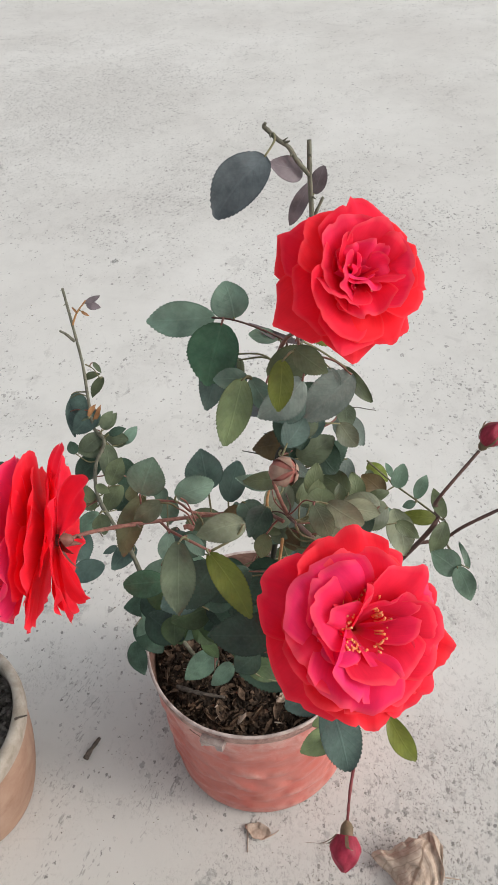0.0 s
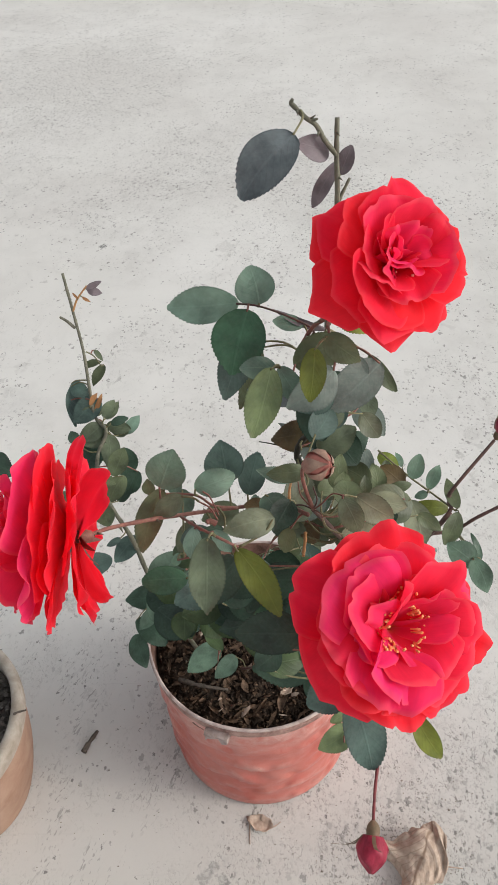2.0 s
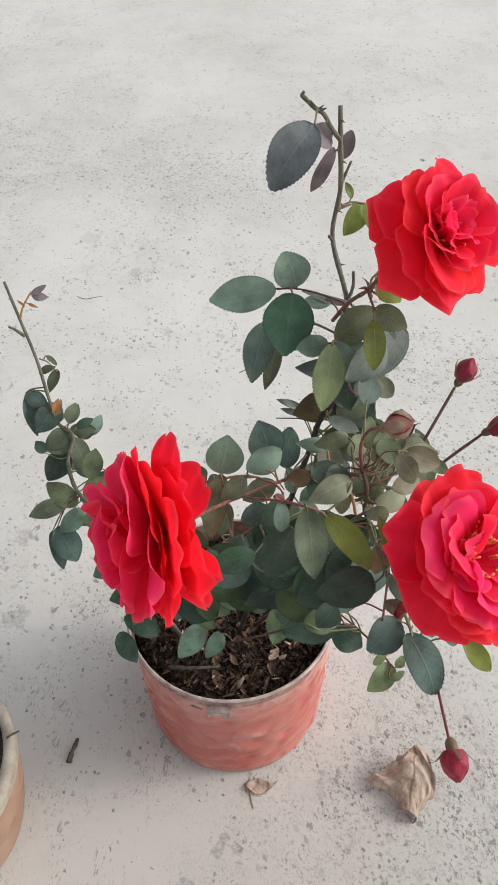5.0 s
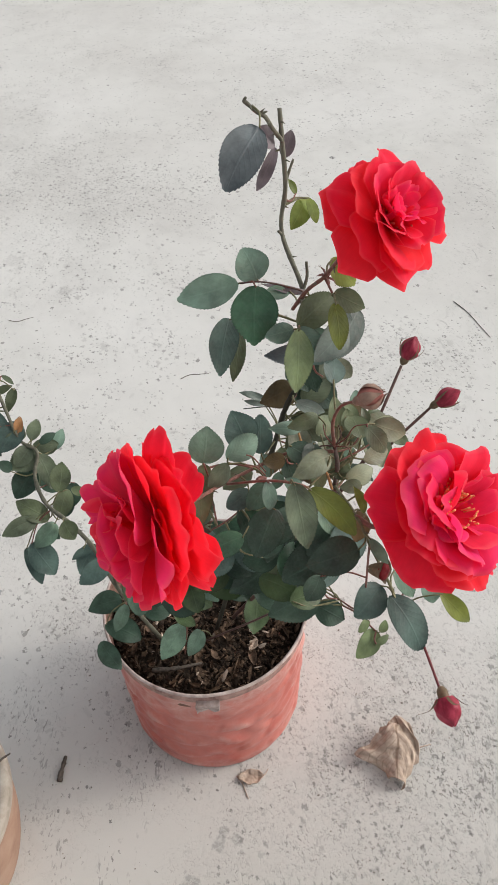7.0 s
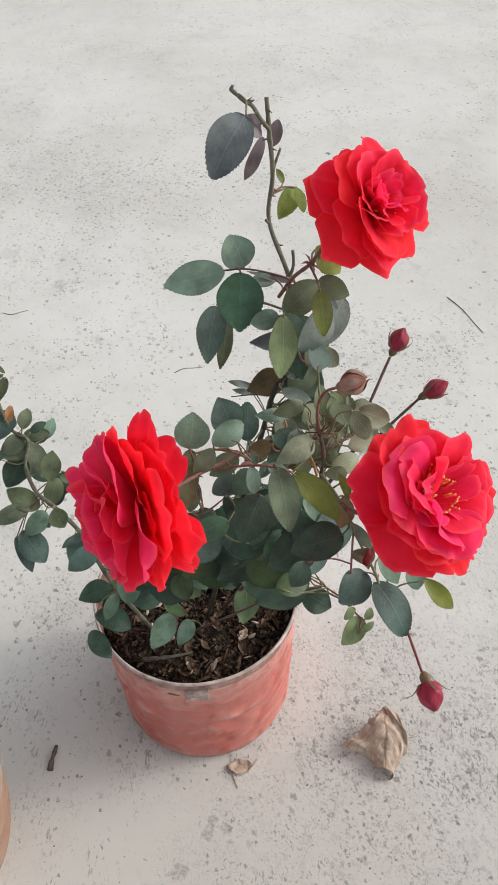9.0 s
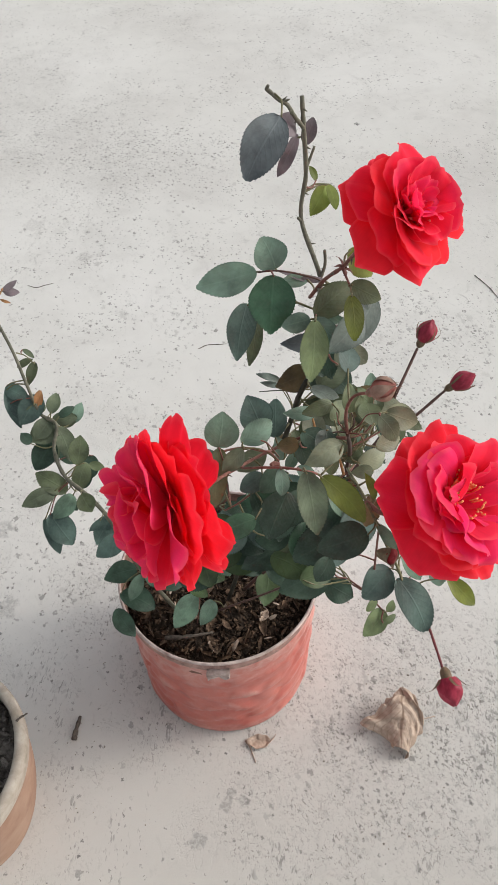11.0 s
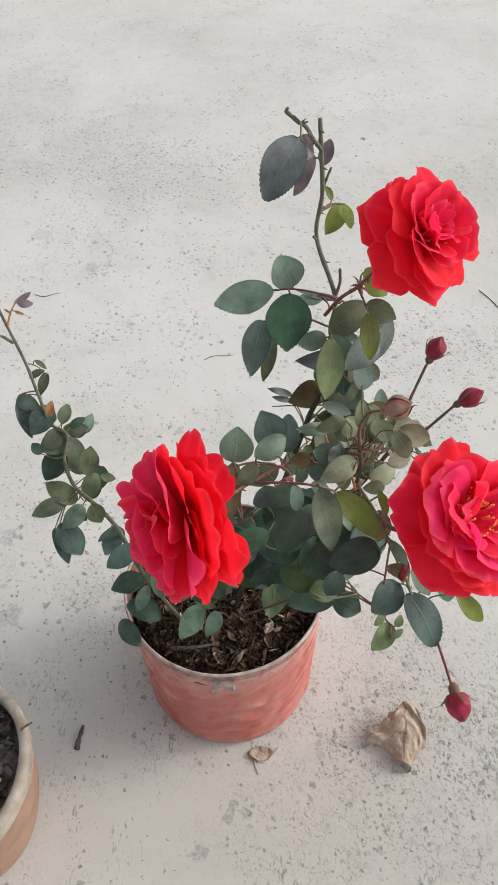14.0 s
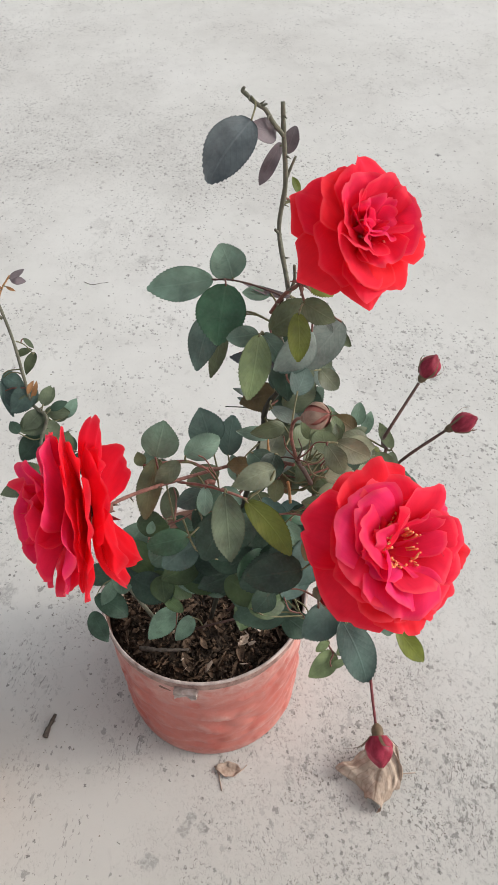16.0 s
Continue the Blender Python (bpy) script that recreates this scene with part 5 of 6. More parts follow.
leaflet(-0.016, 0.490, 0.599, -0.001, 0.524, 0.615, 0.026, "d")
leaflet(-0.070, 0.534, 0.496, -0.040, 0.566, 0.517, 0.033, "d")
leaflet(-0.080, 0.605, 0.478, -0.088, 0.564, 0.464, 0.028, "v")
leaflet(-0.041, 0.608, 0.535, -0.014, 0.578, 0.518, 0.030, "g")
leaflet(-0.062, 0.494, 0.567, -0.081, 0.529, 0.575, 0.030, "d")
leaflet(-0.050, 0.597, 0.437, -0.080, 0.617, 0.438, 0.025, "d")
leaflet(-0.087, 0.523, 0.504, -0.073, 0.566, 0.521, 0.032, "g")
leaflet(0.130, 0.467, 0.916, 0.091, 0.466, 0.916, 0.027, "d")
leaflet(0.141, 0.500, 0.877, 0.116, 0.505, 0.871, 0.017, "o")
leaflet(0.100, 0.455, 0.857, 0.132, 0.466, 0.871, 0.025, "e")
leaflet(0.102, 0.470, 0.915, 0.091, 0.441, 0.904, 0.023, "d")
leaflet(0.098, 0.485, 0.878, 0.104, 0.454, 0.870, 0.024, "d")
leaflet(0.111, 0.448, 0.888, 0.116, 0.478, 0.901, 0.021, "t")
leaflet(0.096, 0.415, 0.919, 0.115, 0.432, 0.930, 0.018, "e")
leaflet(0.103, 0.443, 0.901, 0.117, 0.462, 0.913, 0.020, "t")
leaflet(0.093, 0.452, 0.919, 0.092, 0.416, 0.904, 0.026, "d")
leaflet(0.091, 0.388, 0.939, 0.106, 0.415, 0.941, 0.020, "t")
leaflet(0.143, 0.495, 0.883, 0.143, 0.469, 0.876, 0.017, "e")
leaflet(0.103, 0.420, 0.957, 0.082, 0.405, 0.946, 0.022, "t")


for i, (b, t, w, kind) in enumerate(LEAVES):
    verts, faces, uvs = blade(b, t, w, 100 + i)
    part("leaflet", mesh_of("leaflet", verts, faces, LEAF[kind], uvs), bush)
    near = min(NODES, key=lambda q: (q - b).length)
    if 0.002 < (near - b).length < 0.07:
        back = (b - t).normalized()
        mid = b.lerp(near, 0.5) + back * 0.15 * (near - b).length - Vector((0, 0, 0.06 * (near - b).length))
        path = smooth_path([b + (t - b) * 0.03, mid, near], 5)
        part("leaf_stalk", tube_mesh("leaf_stalk", path, 0.0007, 0.0010, STEM["redstem" if i % 5 == 4 else "cane"], 6, 0.08, i), bush)


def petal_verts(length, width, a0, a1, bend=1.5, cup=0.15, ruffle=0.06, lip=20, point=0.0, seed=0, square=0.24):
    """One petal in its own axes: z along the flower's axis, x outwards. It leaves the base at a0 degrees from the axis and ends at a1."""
    rnd = random.Random(seed)
    off = Vector((rnd.uniform(0, 50), rnd.uniform(0, 50), rnd.uniform(0, 50)))
    skew = rnd.uniform(-0.12, 0.12)
    cleft = rnd.uniform(-0.5, 0.5)
    crease = rnd.uniform(-0.35, 0.55) * min(1.0, ruffle * 5)
    nu, nv = 19, 23
    steps = 60
    r = h = 0.0
    prof = []
    for j in range(steps + 8):
        s = j / steps
        a = radians(a0 + (a1 - a0) * s ** bend + lip * max(0.0, (s - 0.72) / 0.28) ** 1.4)
        prof.append((r, h, a))
        r += math.sin(a) * length / steps
        h += math.cos(a) * length / steps
    verts, uvs = [], []
    for j in range(nv):
        for i in range(nu):
            u = i / (nu - 1) * 2 - 1
            rim = 1.0 - square * abs(u) ** 2.3 * (1 + skew * u) + 0.080 * noise.noise(off + Vector((u * 1.5, 0, 0))) + 0.020 * noise.noise(off + Vector((u * 4.2, 3, 0)))
            rim += point * 0.16 * max(0.0, 1 - abs(u) * 1.8) - 0.06 * math.exp(-((u - cleft) / 0.10) ** 2) * (0.0 if point > 0.3 else 1.0)
            s = j / (nv - 1) * rim
            w = width * 0.5 * (0.20 + 0.80 * math.sin(math.pi * 0.5 * min(1.0, s / 0.74)) ** 0.95)
            w *= 1.0 - (0.10 + 0.42 * point) * max(0.0, (s - 0.62) / 0.38) ** 1.6
            k = min(steps + 6.0, s * steps)
            k0 = int(k)
            r, h, a = (p + (q - p) * (k - k0) for p, q in zip(prof[k0], prof[k0 + 1]))
            nrm = Vector((-math.cos(a), 0, math.sin(a)))
            lift = cup * w * u * u * (1.0 - 0.5 * s)
            lift += crease * w * (abs(u) - 0.4) * math.sin(math.pi * min(1.0, s * 1.1)) * 0.6
            lift += ruffle * length * (1.1 * noise.noise(off + Vector((u * 1.6, s * 1.1, 7))) + 0.45 * noise.noise(off + Vector((u * 3.0, s * 2.0, 11)))) * s ** 1.7
            lift += 0.16 * ruffle * length * noise.noise(off + Vector((u * 6, s * 3, 17))) * s ** 5
            # the sides of the tip roll back and leave a point between them
            lift -= (0.05 + 0.55 * point) * width * abs(u) ** 2.2 * max(0.0, s - 0.5)
            verts.append(Vector((r, u * w + 0.05 * length * skew * s * s, h)) + nrm * lift)
            uvs.append((0.5 + 0.5 * u, j / (nv - 1)))
    return verts, grid_faces(nu, nv), uvs


def petal_at(head, turn, rise, lean, pinkness, *shape, **more):
    v, f, uv = petal_verts(*shape, **more)
    ob = part("petal", mesh_of("petal", v, f, PETAL_INNER if pinkness else PETAL, uv), head)
    ob.matrix_local = pose(0, 0, 0, 0, 0, turn) @ pose(0.002, 0, rise, lean)


def bloom(at, facing, radius, seed, label, layers, stamens=64, gold=STAMEN, loose=1.0, spread=1.0, own=(), red_rings=3):
    """A double rose: rings of petals, then single petals of its own."""
    z = Vector(facing).normalized()
    x = Vector((0, 0, 1)).cross(z).normalized()
    y = z.cross(x)
    frame_m = Matrix((x, y, z)).transposed().to_4x4()
    frame_m.translation = Vector(at)
    rnd = random.Random(seed)
    # calyx and its sepals form the bloom's own mesh
    verts, faces = [], []
    for j, (r, h) in enumerate(((0.0015, -0.012), (0.0036, -0.010), (0.0046, -0.006), (0.0042, -0.002), (0.004, 0.004))):
        for i in range(10):
            a = 2 * math.pi * i / 10
            verts.append(Vector((r * math.cos(a), r * math.sin(a), h)))
    faces = grid_faces(10, 5, True)
    for s in range(5):
        a = 2 * math.pi * s / 5 + 0.4
        k = len(verts)
        d = Vector((math.cos(a), math.sin(a), 0))
        e = Vector((-d.y, d.x, 0))
        for q, w, h in ((0.004, 0.0036, -0.003), (0.009, 0.0036, -0.005), (0.015, 0.0020, -0.009), (0.020, 0.0004, -0.014)):
            verts += [d * q + e * w + Vector((0, 0, h)), d * q + Vector((0, 0, h - 0.0008)), d * q - e * w + Vector((0, 0, h))]
        faces += [tuple(k + c for c in f) for f in grid_faces(3, 4)]
    head = part("bloom", mesh_of("bloom", verts, faces, STEM["redstem"]), bush, label)
    head.matrix_local = frame_m
    for depth, (n, length, width, a0, a1, bend, cup, ruffle, lip, point, off, rise) in enumerate(layers):
        for i in range(n):
            petal_at(head, off + 360 / n * (i + loose * rnd.uniform(-0.2, 0.2) * (1 + 0.25 * depth)), rise * radius, loose * rnd.uniform(-1, 1) * (8 + 5 * depth), depth >= red_rings,
                     radius * length * rnd.uniform(1 - 0.10 * loose, 1 + 0.08 * loose), radius * width * rnd.uniform(0.85, 1.15), a0 + loose * rnd.uniform(-7, 7), a1 + loose * rnd.uniform(-1, 1) * (12 + 4 * depth),
                     bend=bend, cup=cup * rnd.uniform(0.5, 1.4), ruffle=ruffle * rnd.uniform(0.7, 1.4), lip=lip * rnd.uniform(0.3, 1.5), point=point * rnd.uniform(0.5, 1.3), seed=seed * 100 + depth * 12 + i)
    for k, (turn, rise, twist, length, width, a0, a1, ruffle, point, pinkness) in enumerate(own):
        petal_at(head, turn, rise * radius, twist, pinkness, radius * length, radius * width, a0, a1, ruffle=ruffle, point=point, seed=seed * 100 + 90 + k, lip=8)
    # stamens
    for i in range(stamens):
        a, t = rnd.uniform(0, 6.3), rnd.uniform(0.05, 1.0)
        d = Vector((math.sin(t) * math.cos(a), math.sin(t) * math.sin(a), math.cos(t)))
        base = Vector((0.06 * spread * radius * math.cos(a), 0.06 * spread * radius * math.sin(a), 0.26 * radius))
        tip = base + d * rnd.uniform(0.16, 0.34) * radius
        bend = Vector((rnd.uniform(-1, 1), rnd.uniform(-1, 1), 0)) * 0.0022
        part("stamen", tube_mesh("stamen", [base, base.lerp(tip, 0.5) + bend, tip.lerp(base, 0.12) + bend * 0.6, tip], 0.0005, 0.0009, gold, 5, 0.0), head)


# rings of petals: count, length, width, angle at base, angle at tip, bend, cup, ruffle, lip, point, turn, rise
OPEN_LAYERS = [
    (6, 1.00, 1.02, 76, 100, 1.4, 0.10, 0.14, 12, 0.06, 0, 0.00),
    (6, 0.98, 0.98, 62, 92, 1.5, 0.14, 0.16, 22, 0.05, 28, 0.06),
    (6, 0.92, 0.98, 46, 84, 1.7, 0.20, 0.14, 34, 0.03, 5, 0.12),
    (6, 0.84, 0.84, 38, 74, 1.8, 0.26, 0.20, 44, 0.02, 35, 0.15),
    (6, 0.70, 0.64, 32, 62, 1.7, 0.36, 0.28, 40, 0.00, 12, 0.17),
    (6, 0.52, 0.44, 34, 56, 1.5, 0.44, 0.34, 26, 0.00, 40, 0.17),
]
POINTED_LAYERS = [
    (6, 1.04, 0.94, 86, 106, 1.3, 0.04, 0.07, 4, 0.65, 10, 0.00),
    (7, 1.02, 0.92, 72, 98, 1.4, 0.08, 0.09, 8, 0.55, 34, 0.06),
    (6, 0.96, 1.02, 54, 82, 1.6, 0.16, 0.10, 22, 0.20, 8, 0.13),
    (6, 0.88, 0.94, 40, 60, 1.6, 0.24, 0.12, 34, 0.05, 40, 0.18),
    (5, 0.74, 0.80, 30, 42, 1.5, 0.34, 0.18, 36, 0.02, 16, 0.22),
    (5, 0.58, 0.60, 22, 26, 1.4, 0.45, 0.24, 26, 0.00, 46, 0.24),
    (3, 0.46, 0.44, 10, 4, 1.4, 0.50, 0.26, 16, 0.00, 20, 0.24),
]
SIDE_LAYERS = [
    (5, 0.96, 1.02, 92, 106, 1.3, 0.10, 0.10, 10, 0.25, 16, 0.00),
    (5, 1.04, 1.15, 76, 90, 1.3, 0.10, 0.10, 12, 0.15, 52, 0.06),
    (5, 1.06, 1.10, 62, 72, 1.4, 0.14, 0.12, 18, 0.10, 20, 0.14),
    (5, 0.98, 1.05, 48, 56, 1.5, 0.20, 0.16, 26, 0.08, 56, 0.18),
    (5, 0.84, 0.86, 30, 34, 1.5, 0.30, 0.22, 30, 0.05, 30, 0.20),
    (4, 0.66, 0.66, 14, 16, 1.4, 0.40, 0.24, 24, 0.03, 70, 0.24),
]
bloom((0.132, 0.409, 1.054), (0.310, -0.600, 0.737), 0.0445, 4, "large open red double rose", POINTED_LAYERS, 26, PINK_STAMEN, 0.9, 3.0)
bloom((0.126, 0.281, 0.870), (0.306, -0.498, 0.768), 0.0630, 5, "wide open red double rose with golden stamens", OPEN_LAYERS, 150, STAMEN, 1.0, 2.8, red_rings=2)
# single petals: turn, rise, twist, length, width, angle at base, angle at tip, ruffle, point, pinkness
bloom((-0.0695, 0.331, 0.911), (-0.98, -0.07, 0.09), 0.0575, 11, "full red double rose turned sideways", SIDE_LAYERS, 30, PINK_STAMEN, 0.8, 1.5,
      own=((112, 0.02, 20, 1.16, 0.62, 92, 108, 0.05, 0.0, 0), (66, 0.04, 0, 0.88, 1.20, 88, 108, 0.08, 0.1, 0), (150, 0.10, 0, 1.06, 1.00, 68, 80, 0.12, 0.1, 0),
           (-30, 0.02, -14, 0.98, 0.90, 96, 112, 0.08, 0.2, 0), (18, 0.10, 0, 0.92, 1.10, 74, 92, 0.10, 0.1, 0), (96, 0.06, 6, 0.92, 1.05, 78, 90, 0.08, 0.1, 0),
           (100, -0.03, 10, 0.82, 0.90, 106, 138, 0.08, 0.1, 0), (-10, -0.03, -10, 0.84, 0.80, 106, 136, 0.08, 0.1, 0), (46, 0.07, 0, 1.00, 1.25, 68, 80, 0.10, 0.1, 0)), red_rings=2)


def spent_calyx(at, facing, size):
    """A star of reddish sepals left where a bloom has dropped."""
    z = Vector(facing).normalized()
    x = z.orthogonal().normalized()
    y = z.cross(x)
    verts, faces = [], []
    for r, h in ((0.10, -0.5), (0.32, -0.3), (0.40, 0.0), (0.25, 0.12)):
        for i in range(8):
            a = 2 * math.pi * i / 8
            verts.append(Vector(at) + size * (r * math.cos(a) * x + r * math.sin(a) * y + h * z))
    faces = grid_faces(8, 4, True)
    for s in range(5):
        a = 2 * math.pi * s / 5
        d, e = math.cos(a) * x + math.sin(a) * y, -math.sin(a) * x + math.cos(a) * y
        k = len(verts)
        for q, w, h in ((0.3, 0.20, 0.0), (0.7, 0.22, 0.12), (1.1, 0.12, 0.05), (1.45, 0.02, -0.2)):
            c = Vector(at) + size * (d * q + z * h)
            verts += [c + e * w * size, c + z * 0.04 * size, c - e * w * size]
        faces += [tuple(k + c for c in f) for f in grid_faces(3, 4)]
    part("calyx", mesh_of("calyx", verts, faces, STEM["redstem"]), bush, "dry reddish star-shaped calyx")


spent_calyx((0.103, 0.430, 1.007), (0.4, -0.3, 0.6), 0.0075)


def bud(base, tip, fat, material, label, seed, flare=0.25, wrap=0.12, leafy=SEPAL, reach=0.86):
    """A closed bud: spirally wrapped petals in a small cup with five sepals."""
    rnd = random.Random(seed)
    b, t = Vector(base), Vector(tip)
    z = (t - b).normalized()
    x = z.orthogonal().normalized()
    y = z.cross(x)
    fm = Matrix((x, y, z)).transposed().to_4x4()
    fm.translation = b
    L = (t - b).length
    cup_prof = ((0.12, -0.02), (0.28, 0.03), (0.40, 0.10), (0.42, 0.19), (0.40, 0.25), (0.50, 0.30))
    verts = []
    for r, h in cup_prof:
        for i in range(12):
            a = 2 * math.pi * i / 12
            verts.append(Vector((r * fat * math.cos(a), r * fat * math.sin(a), h * L)))
    head = part("bud", mesh_of("bud", verts, grid_faces(12, len(cup_prof), True), CUP if wrap < 0.3 and flare < 0.8 else leafy), bush, label)
    head.matrix_local = fm

    def girth(v):
        return fat * (0.40 + 0.62 * math.sin(math.pi * min(1.0, 0.10 + 0.78 * v)) ** 0.85) * (1 - 0.86 * v ** 4.2)

    n, rows = 34, 16
    verts = []
    for j in range(rows):
        v = j / (rows - 1)
        for i in range(n):
            a = 2 * math.pi * i / n
            seam = ((a + 2.4 * v + seed) % 1.57) / 1.57
            rr = girth(v) * (0.88 + 0.16 * seam)
            verts.append(Vector((rr * math.cos(a), rr * math.sin(a), L * (0.27 + 0.70 * v) + 0.035 * L * seam ** 2 * v ** 4)))
    f = grid_faces(n, rows, True) + [tuple((rows - 1) * n + i for i in range(n))]
    part("bud_petals", mesh_of("bud_petals", verts, f, material), head)
    for s in range(5):
        a = 2 * math.pi * s / 5 + rnd.uniform(-0.2, 0.2)
        out = flare * rnd.uniform(0.1, 0.9)
        far = reach * rnd.uniform(0.85, 1.15)
        lean = rnd.uniform(-0.3, 0.3)
        verts = []
        for k in range(9):
            v = k / 8
            w = wrap * (math.sin(math.pi * (0.30 + 0.70 * v)) ** 0.8 if wrap > 0.3 else (1 - v) ** 0.8)
            h = L * (0.28 + far * 0.72 * v)
            q = girth(min(1.0, far * v)) * 1.05 + fat * (0.03 + out * v * v * 2.0)
            curl = -0.12 * L * max(0.0, v - 0.6) * (2.5 if out > 0.15 else 0.0)
            for du in (-1, 0, 1):
                aa = a + lean * v * v + du * (w + 0.02)
                verts.append(Vector((q * math.cos(aa), q * math.sin(aa), h + curl)) * (1.0 if du else 1.012))
        part("sepal", mesh_of("sepal", verts, grid_faces(3, 9), leafy), head)


bud((0.300, 0.585, 0.733), (0.316, 0.587, 0.769), 0.0130, BUD, "crimson bud just opening", 1, 0.35)
bud((0.329, 0.552, 0.678), (0.357, 0.537, 0.708), 0.0125, BUD, "crimson bud with thin curled sepals", 2, 0.6)
bud((0.126, 0.222, 0.697), (0.1206, 0.1896, 0.6853), 0.0122, BUD, "closed crimson bud hanging low with spread brown sepals", 3, 0.95, 0.13, SEPAL, 0.50)
bud((0.080, 0.338, 0.962), (0.094, 0.323, 0.978), 0.0090, BUD_PALE, "dusty pink bud wrapped in pale sepals", 4, 0.12, 0.50, SEPAL_PALE, 1.12)


def open_cup(at, facing, size):
    """A bud that has lost its tip: a flared olive-brown cup round a dark red core."""
    z = Vector(facing).normalized()
    x = z.orthogonal().normalized()
    y = z.cross(x)
    fm = Matrix((x, y, z)).transposed().to_4x4()
    fm.translation = Vector(at)

    def ring(profile, n=20, wave=0.0):
        return [Vector((size * r * (1 + wave * h * math.sin(5 * 2 * math.pi * i / n)) * math.cos(2 * math.pi * i / n), size * r * (1 + wave * h * math.sin(5 * 2 * math.pi * i / n)) * math.sin(2 * math.pi * i / n),
                        size * h * (1 + wave * math.cos(3 * 2 * math.pi * i / n)))) for r, h in profile for i in range(n)]

    shell = ((0.12, -1.1), (0.40, -0.9), (0.62, -0.4), (0.78, 0.1), (0.98, 0.55), (1.12, 0.72), (1.04, 0.66), (0.86, 0.40), (0.70, 0.05))
    head = part("bud", mesh_of("bud", ring(shell, 20, 0.12), grid_faces(20, len(shell), True), CUP), bush, "opened bud with a brown cup and dark red core")
    head.matrix_local = fm
    core = ((0.72, 0.0), (0.90, 0.42), (0.86, 0.60), (0.66, 0.78), (0.34, 0.86), (0.02, 0.87))
    part("bud_petals", mesh_of("bud_petals", ring(core, 20, 0.05), grid_faces(20, len(core), True), CUP_CORE), head)


open_cup((0.0925, 0.2930, 0.8030), (0.52, -0.70, 0.32), 0.0088)


# ---------- a neighbouring rose in the pale pot ----------
bush2 = thing("rose_bush", (0, 0, 0), "small rose bush with few dark leaves, in the pale pot", "rose bush")
p2 = smooth_path([(-0.455, 0.535, 0.225), (-0.47, 0.55, 0.42), (-0.43, 0.60, 0.60), (-0.36, 0.63, 0.69)], 7)
part("cane", tube_mesh("cane", p2, 0.004, 0.0016, STEM["cane"], 8, 0.1, 77), bush2)
v2, f2, u2 = blade((-0.286, 0.667, 0.648), (-0.249, 0.647, 0.647), 0.034, 900)
part("leaflet", mesh_of("leaflet", v2, f2, LEAF["d"], u2), bush2)
part("leaf_stalk", tube_mesh("leaf_stalk", smooth_path([p2[-1], (-0.286, 0.667, 0.648)], 4), 0.0012, 0.0008, STEM["cane"], 6), bush2)


# ---------- fallen things on the concrete ----------
def fallen_twig(a, b, r, label, material=TWIG, bend=0.1, lift=0.0):
    a, b = Vector((*a, lift + r * 0.9)), Vector((*b, lift + r * 0.9))
    side = Vector((-(b - a).y, (b - a).x, 0)) * bend
    path = smooth_path([a, a.lerp(b, 0.35) + side, a.lerp(b, 0.7) + side * 0.4, b], 5)
    ob = new("twig", tube_mesh("twig", path, r, r * 0.6, material, 8, 0.25, int(a.x * 1000)))
    tagged(ob, label, "twig")


fallen_twig((-0.283, 0.584), (-0.263, 0.622), 0.0048, "short thick dark twig lying on the concrete", bend=0.03)
fallen_twig((1.123, 1.494), (1.119, 1.304), 0.0012, "long thin dark twig on the concrete", bend=0.04)
fallen_twig((0.259, 1.502), (0.337, 1.492), 0.0011, "thin dry straw on the concrete", bend=0.12)
fallen_twig((-0.124, 1.975), (-0.05, 1.955), 0.0011, "thin curved straw on the concrete", bend=-0.18)
fallen_twig((-0.330, 0.535), (-0.312, 0.541), 0.0018, "tiny dark twig lying across the pale pot rim", bend=0.05, lift=0.2515)


def dry_leaf(name, at, turn, length, width, curl, crumple, seed, label, z=0.0):
    """A curled, crumpled leaf lying on its edges."""
    nu, nv = 17, 25
    verts, uvs = [], []
    for j in range(nv):
        v = j / (nv - 1)
        w = width * 0.5 * max(0.02, math.sin(math.pi * min(1, v * 0.94 + 0.03))) ** 0.7 * (1 + 0.05 * math.sin(11 * v + seed))
        for i in range(nu):
            u = i / (nu - 1) * 2 - 1
            a = u * curl
            p = Vector(((v - 0.5) * length, math.sin(a) / max(curl, 0.01) * w, (1 - math.cos(a)) / max(curl, 0.01) * w))
            q = p / max(length, 0.01) * 3.2 + Vector((seed, 0, 0))
            p += crumple * noise.noise_vector(q) + crumple * 0.45 * noise.noise_vector(q * 2.7)
            p.z += 0.25 * curl * width * (2 * v - 1) ** 2 * 0.4
            verts.append(p)
            uvs.append((i / (nu - 1), v))
    low = min(p.z for p in verts)
    verts = [p - Vector((0, 0, low - 0.0008)) for p in verts]
    ob = new(name, mesh_of(name, verts, grid_faces(nu, nv), DRY, uvs))
    ob.matrix_world = pose(at[0], at[1], z, 0, 0, turn)
    sol = ob.modifiers.new("thickness", "SOLIDIFY")
    sol.thickness = 0.0006
    tagged(ob, label, "dry leaf")
    st = [Vector((length * 0.49, 0, 0.004)), Vector((length * 0.60, 0.004, 0.003)), Vector((length * 0.72, 0.012, 0.002))]
    part("leaf_stalk", tube_mesh("leaf_stalk", smooth_path(st, 4), 0.0012, 0.0008, DRY, 6), ob)
    return ob


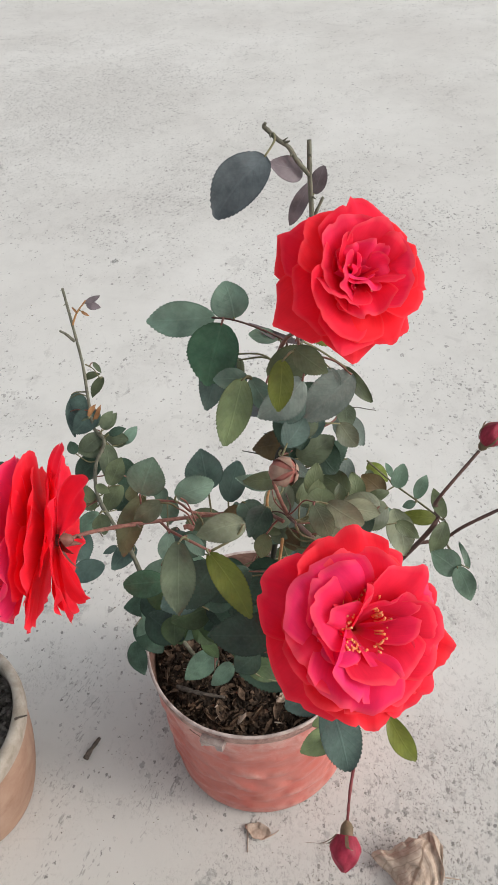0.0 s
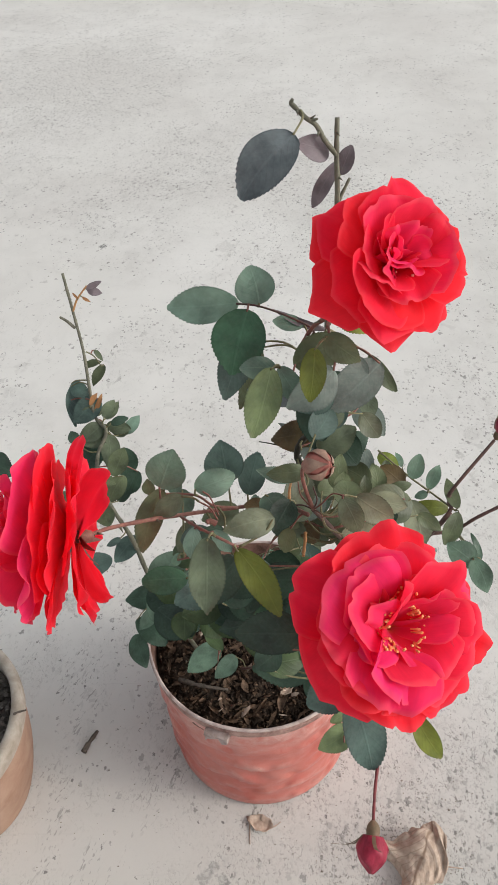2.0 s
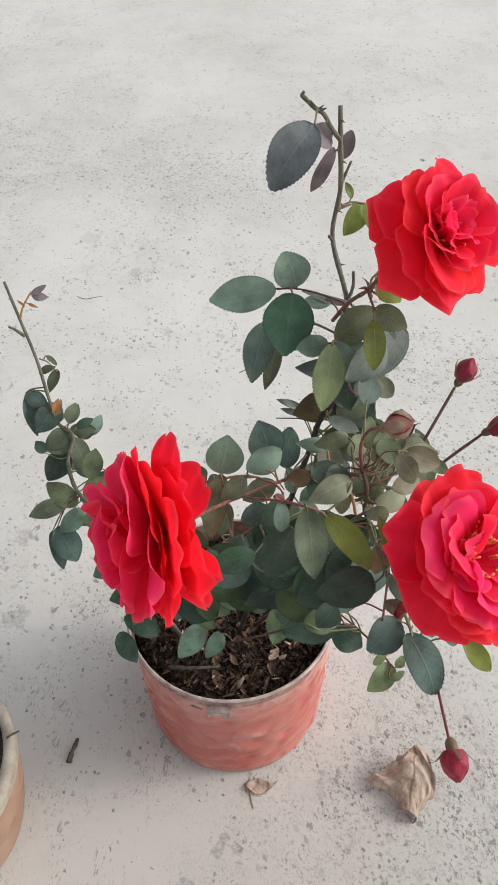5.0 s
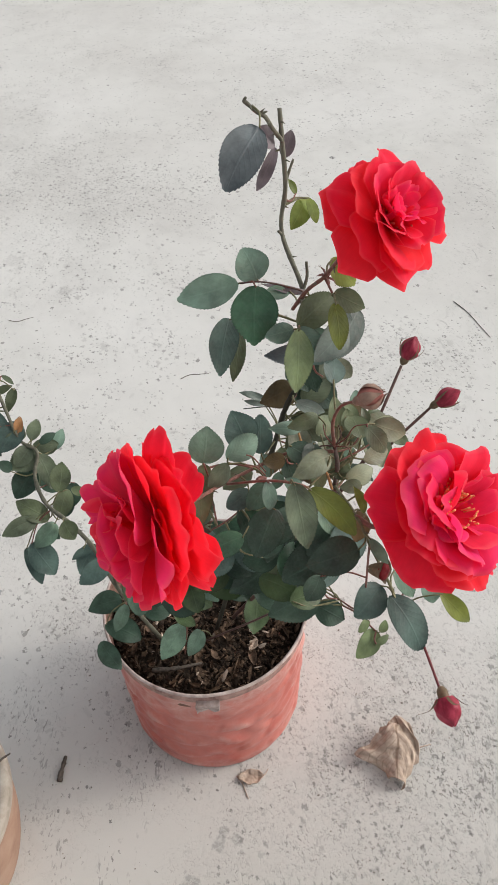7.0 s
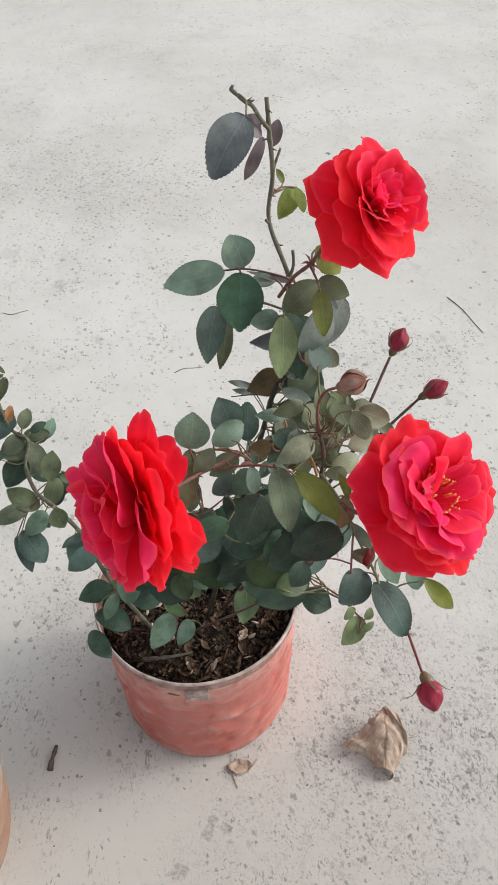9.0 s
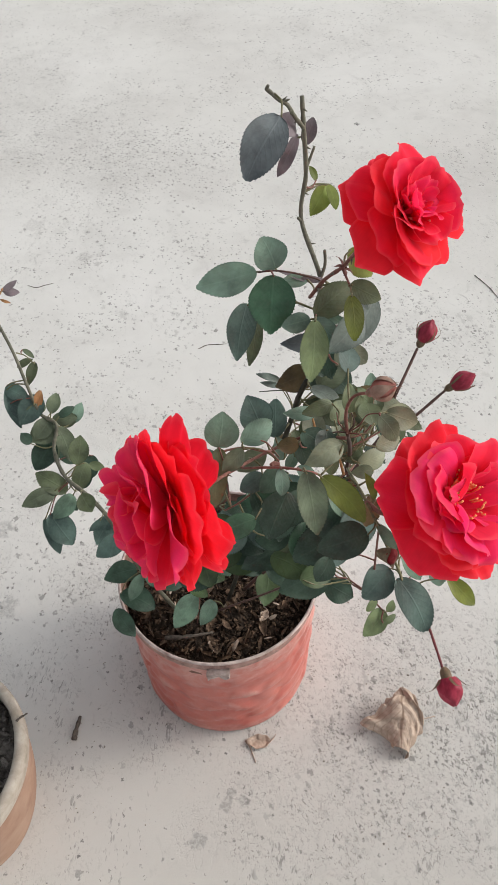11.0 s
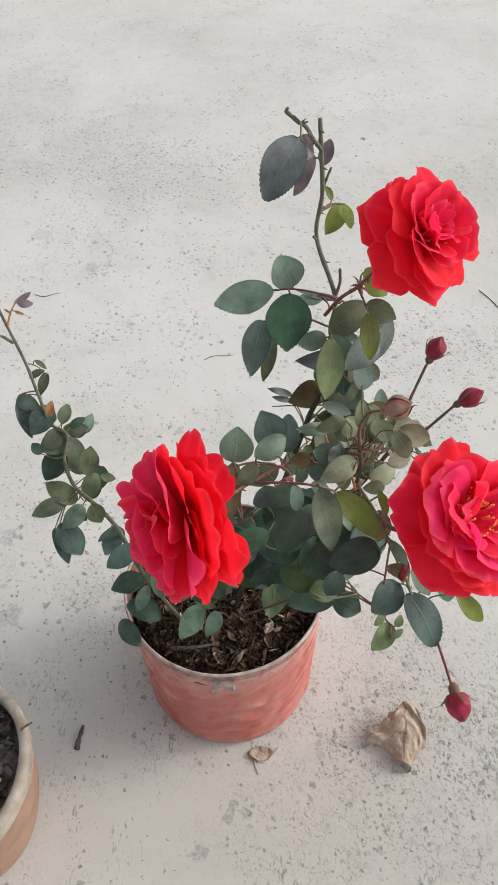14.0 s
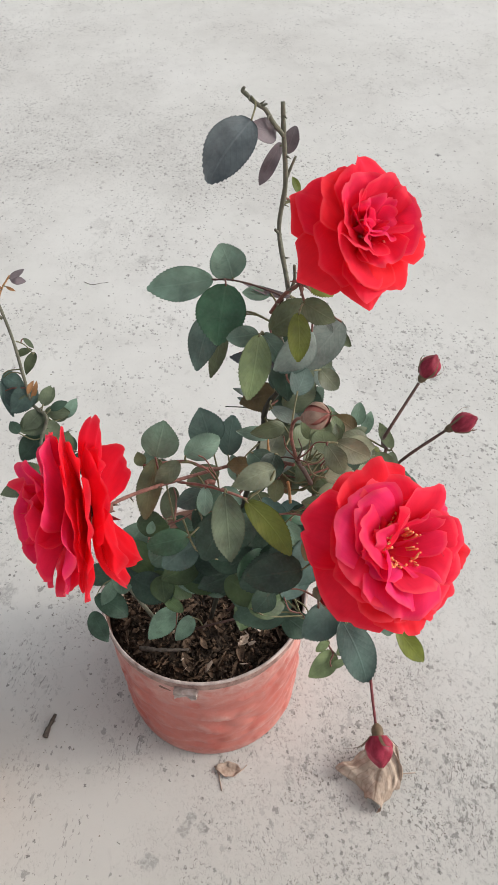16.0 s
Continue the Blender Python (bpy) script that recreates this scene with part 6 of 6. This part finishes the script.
def crumpled_leaf(at, turn, length, width, label):
    """A large dead leaf, rolled along its rib into a hollow cone, with one corner spread out."""
    rnd = random.Random(6)
    cu, cv, fine = 9, 10, 6
    rough = [[Vector((rnd.uniform(-1, 1) * 0.004, rnd.uniform(-1, 1) * 0.004, rnd.uniform(-1, 1) * 0.0066)) for _ in range(cu + 1)] for _ in range(cv + 1)]
    nu, nv = cu * fine + 1, cv * fine + 1
    verts, uvs = [], []
    for j in range(nv):
        v = j / (nv - 1)
        curl = 0.75 + 1.75 * v ** 1.6
        half = width * 0.5 * (0.62 + 0.38 * math.sin(math.pi * min(1.0, v * 1.1 + 0.05))) * (1 + 0.25 * v)
        jj, fj = min(cv - 1, j // fine), (j - min(cv - 1, j // fine) * fine) / fine
        for i in range(nu):
            u = i / (nu - 1) * 2 - 1
            ii, fi = min(cu - 1, i // fine), (i - min(cu - 1, i // fine) * fine) / fine
            a = u * curl
            r = half / curl
            flap = max(0.0, -u - 0.35) * math.exp(-((v - 0.52) / 0.17) ** 2) * width * 0.55
            end = 0.09 * length * math.sqrt(max(0.0, 1 - u * u)) * (1 - v) + 0.012 * math.sin(3 * u + 1) * (1 - v)
            q = Vector(((v - 0.5) * length - end + 0.10 * length * u * v * v, math.sin(a) * r - flap, math.cos(a) * r * (0.80 + 0.25 * v) + flap * 0.25 + 0.010 * v * v))
            # each coarse cell is folded along one diagonal
            p00, p10, p01, p11 = rough[jj][ii], rough[jj][ii + 1], rough[jj + 1][ii], rough[jj + 1][ii + 1]
            fold = p00 + (p10 - p00) * fi + (p11 - p10) * fj if fi > fj else p00 + (p01 - p00) * fj + (p11 - p01) * fi
            verts.append(q + fold * (1 - 0.85 * v * v) + Vector((0, 0, 0.0010 * noise.noise(q * 160) + 0.0014 * math.sin(24 * v - 7 * abs(u)) * (1 - 0.6 * v))))
            uvs.append((i / (nu - 1), v))
    low = min(p.z for p in verts)
    verts = [p - Vector((0, 0, low - 0.0006)) for p in verts]
    ob = new("dry_leaf", mesh_of("dry_leaf", verts, grid_faces(nu, nv), DRY_VEINED, uvs))
    ob.matrix_world = pose(at[0], at[1], 0, 0, 0, turn)
    ob.modifiers.new("thickness", "SOLIDIFY").thickness = 0.0006
    tagged(ob, label, "dry leaf")
    st = [Vector((-length * 0.10, width * 0.30, 0.022)), Vector((-length * 0.17, width * 0.50, 0.024)), Vector((-length * 0.25, width * 0.68, 0.020))]
    part("leaf_stalk", tube_mesh("leaf_stalk", smooth_path(st, 4), 0.0014, 0.0009, DRY, 6), ob)


crumpled_leaf((0.266, 0.388), -118, 0.088, 0.090, "large crumpled brown dry leaf on the concrete")
dry_leaf("dry_leaf", (0.024, 0.459), -20, 0.042, 0.026, 0.5, 0.003, 5.0, "small tan dry leaf lying beside the pot")
dry_leaf("dry_leaf", (0.074, 0.549), 40, 0.022, 0.015, 0.8, 0.002, 8.0, "small yellowed leaf fallen on the potting soil", 0.268)
fallen_twig((0.002, 0.470), (0.006, 0.428), 0.0013, "thin broken leaf stalk beside the pot", DRY, 0.06)


def grit(count, seed):
    """Loose grains scattered on the floor, denser in worn patches and round the pot."""
    rnd = random.Random(seed)
    verts, faces = [], []
    while count > 0:
        near = rnd.random() < 0.55
        x, y = (rnd.uniform(-0.5, 0.7), rnd.uniform(0.2, 1.0)) if near else (rnd.uniform(-1.6, 2.4), rnd.uniform(0.9, 4.2))
        d = (Vector((x, y, 0)) - POT).length
        if d < 0.15 or (Vector((x, y, 0)) - POT2).length < 0.125:
            continue
        keep = noise.noise((x * 2.2, y * 2.2, 0)) + (0.45 if d < 0.22 and x > 0.02 else 0) + (0.25 if x > 0.1 and y < 0.75 else 0)
        if keep < rnd.uniform(-0.1, 0.75):
            continue
        count -= 1
        s = rnd.uniform(0.0005, 0.0013) * (1 if near else 1.8) * (1.7 if rnd.random() < 0.06 else 1)
        a = rnd.uniform(0, 6.3)
        k = len(verts)
        for i in range(5):
            b = a + 1.257 * i
            q = s * rnd.uniform(0.6, 1.3)
            verts.append((x + q * math.cos(b) * 1.3, y + q * math.sin(b), 0.0003))
        verts.append((x, y, s * rnd.uniform(0.5, 1.0)))
        faces += [(k + i, k + (i + 1) % 5, k + 5) for i in range(5)]
    ob = new("grit", mesh_of("grit", verts, faces, GRIT, smooth=False))
    tagged(ob, "loose dark grit and sand grains on the concrete", "grit", kind="stuff")


grit(800, 12)
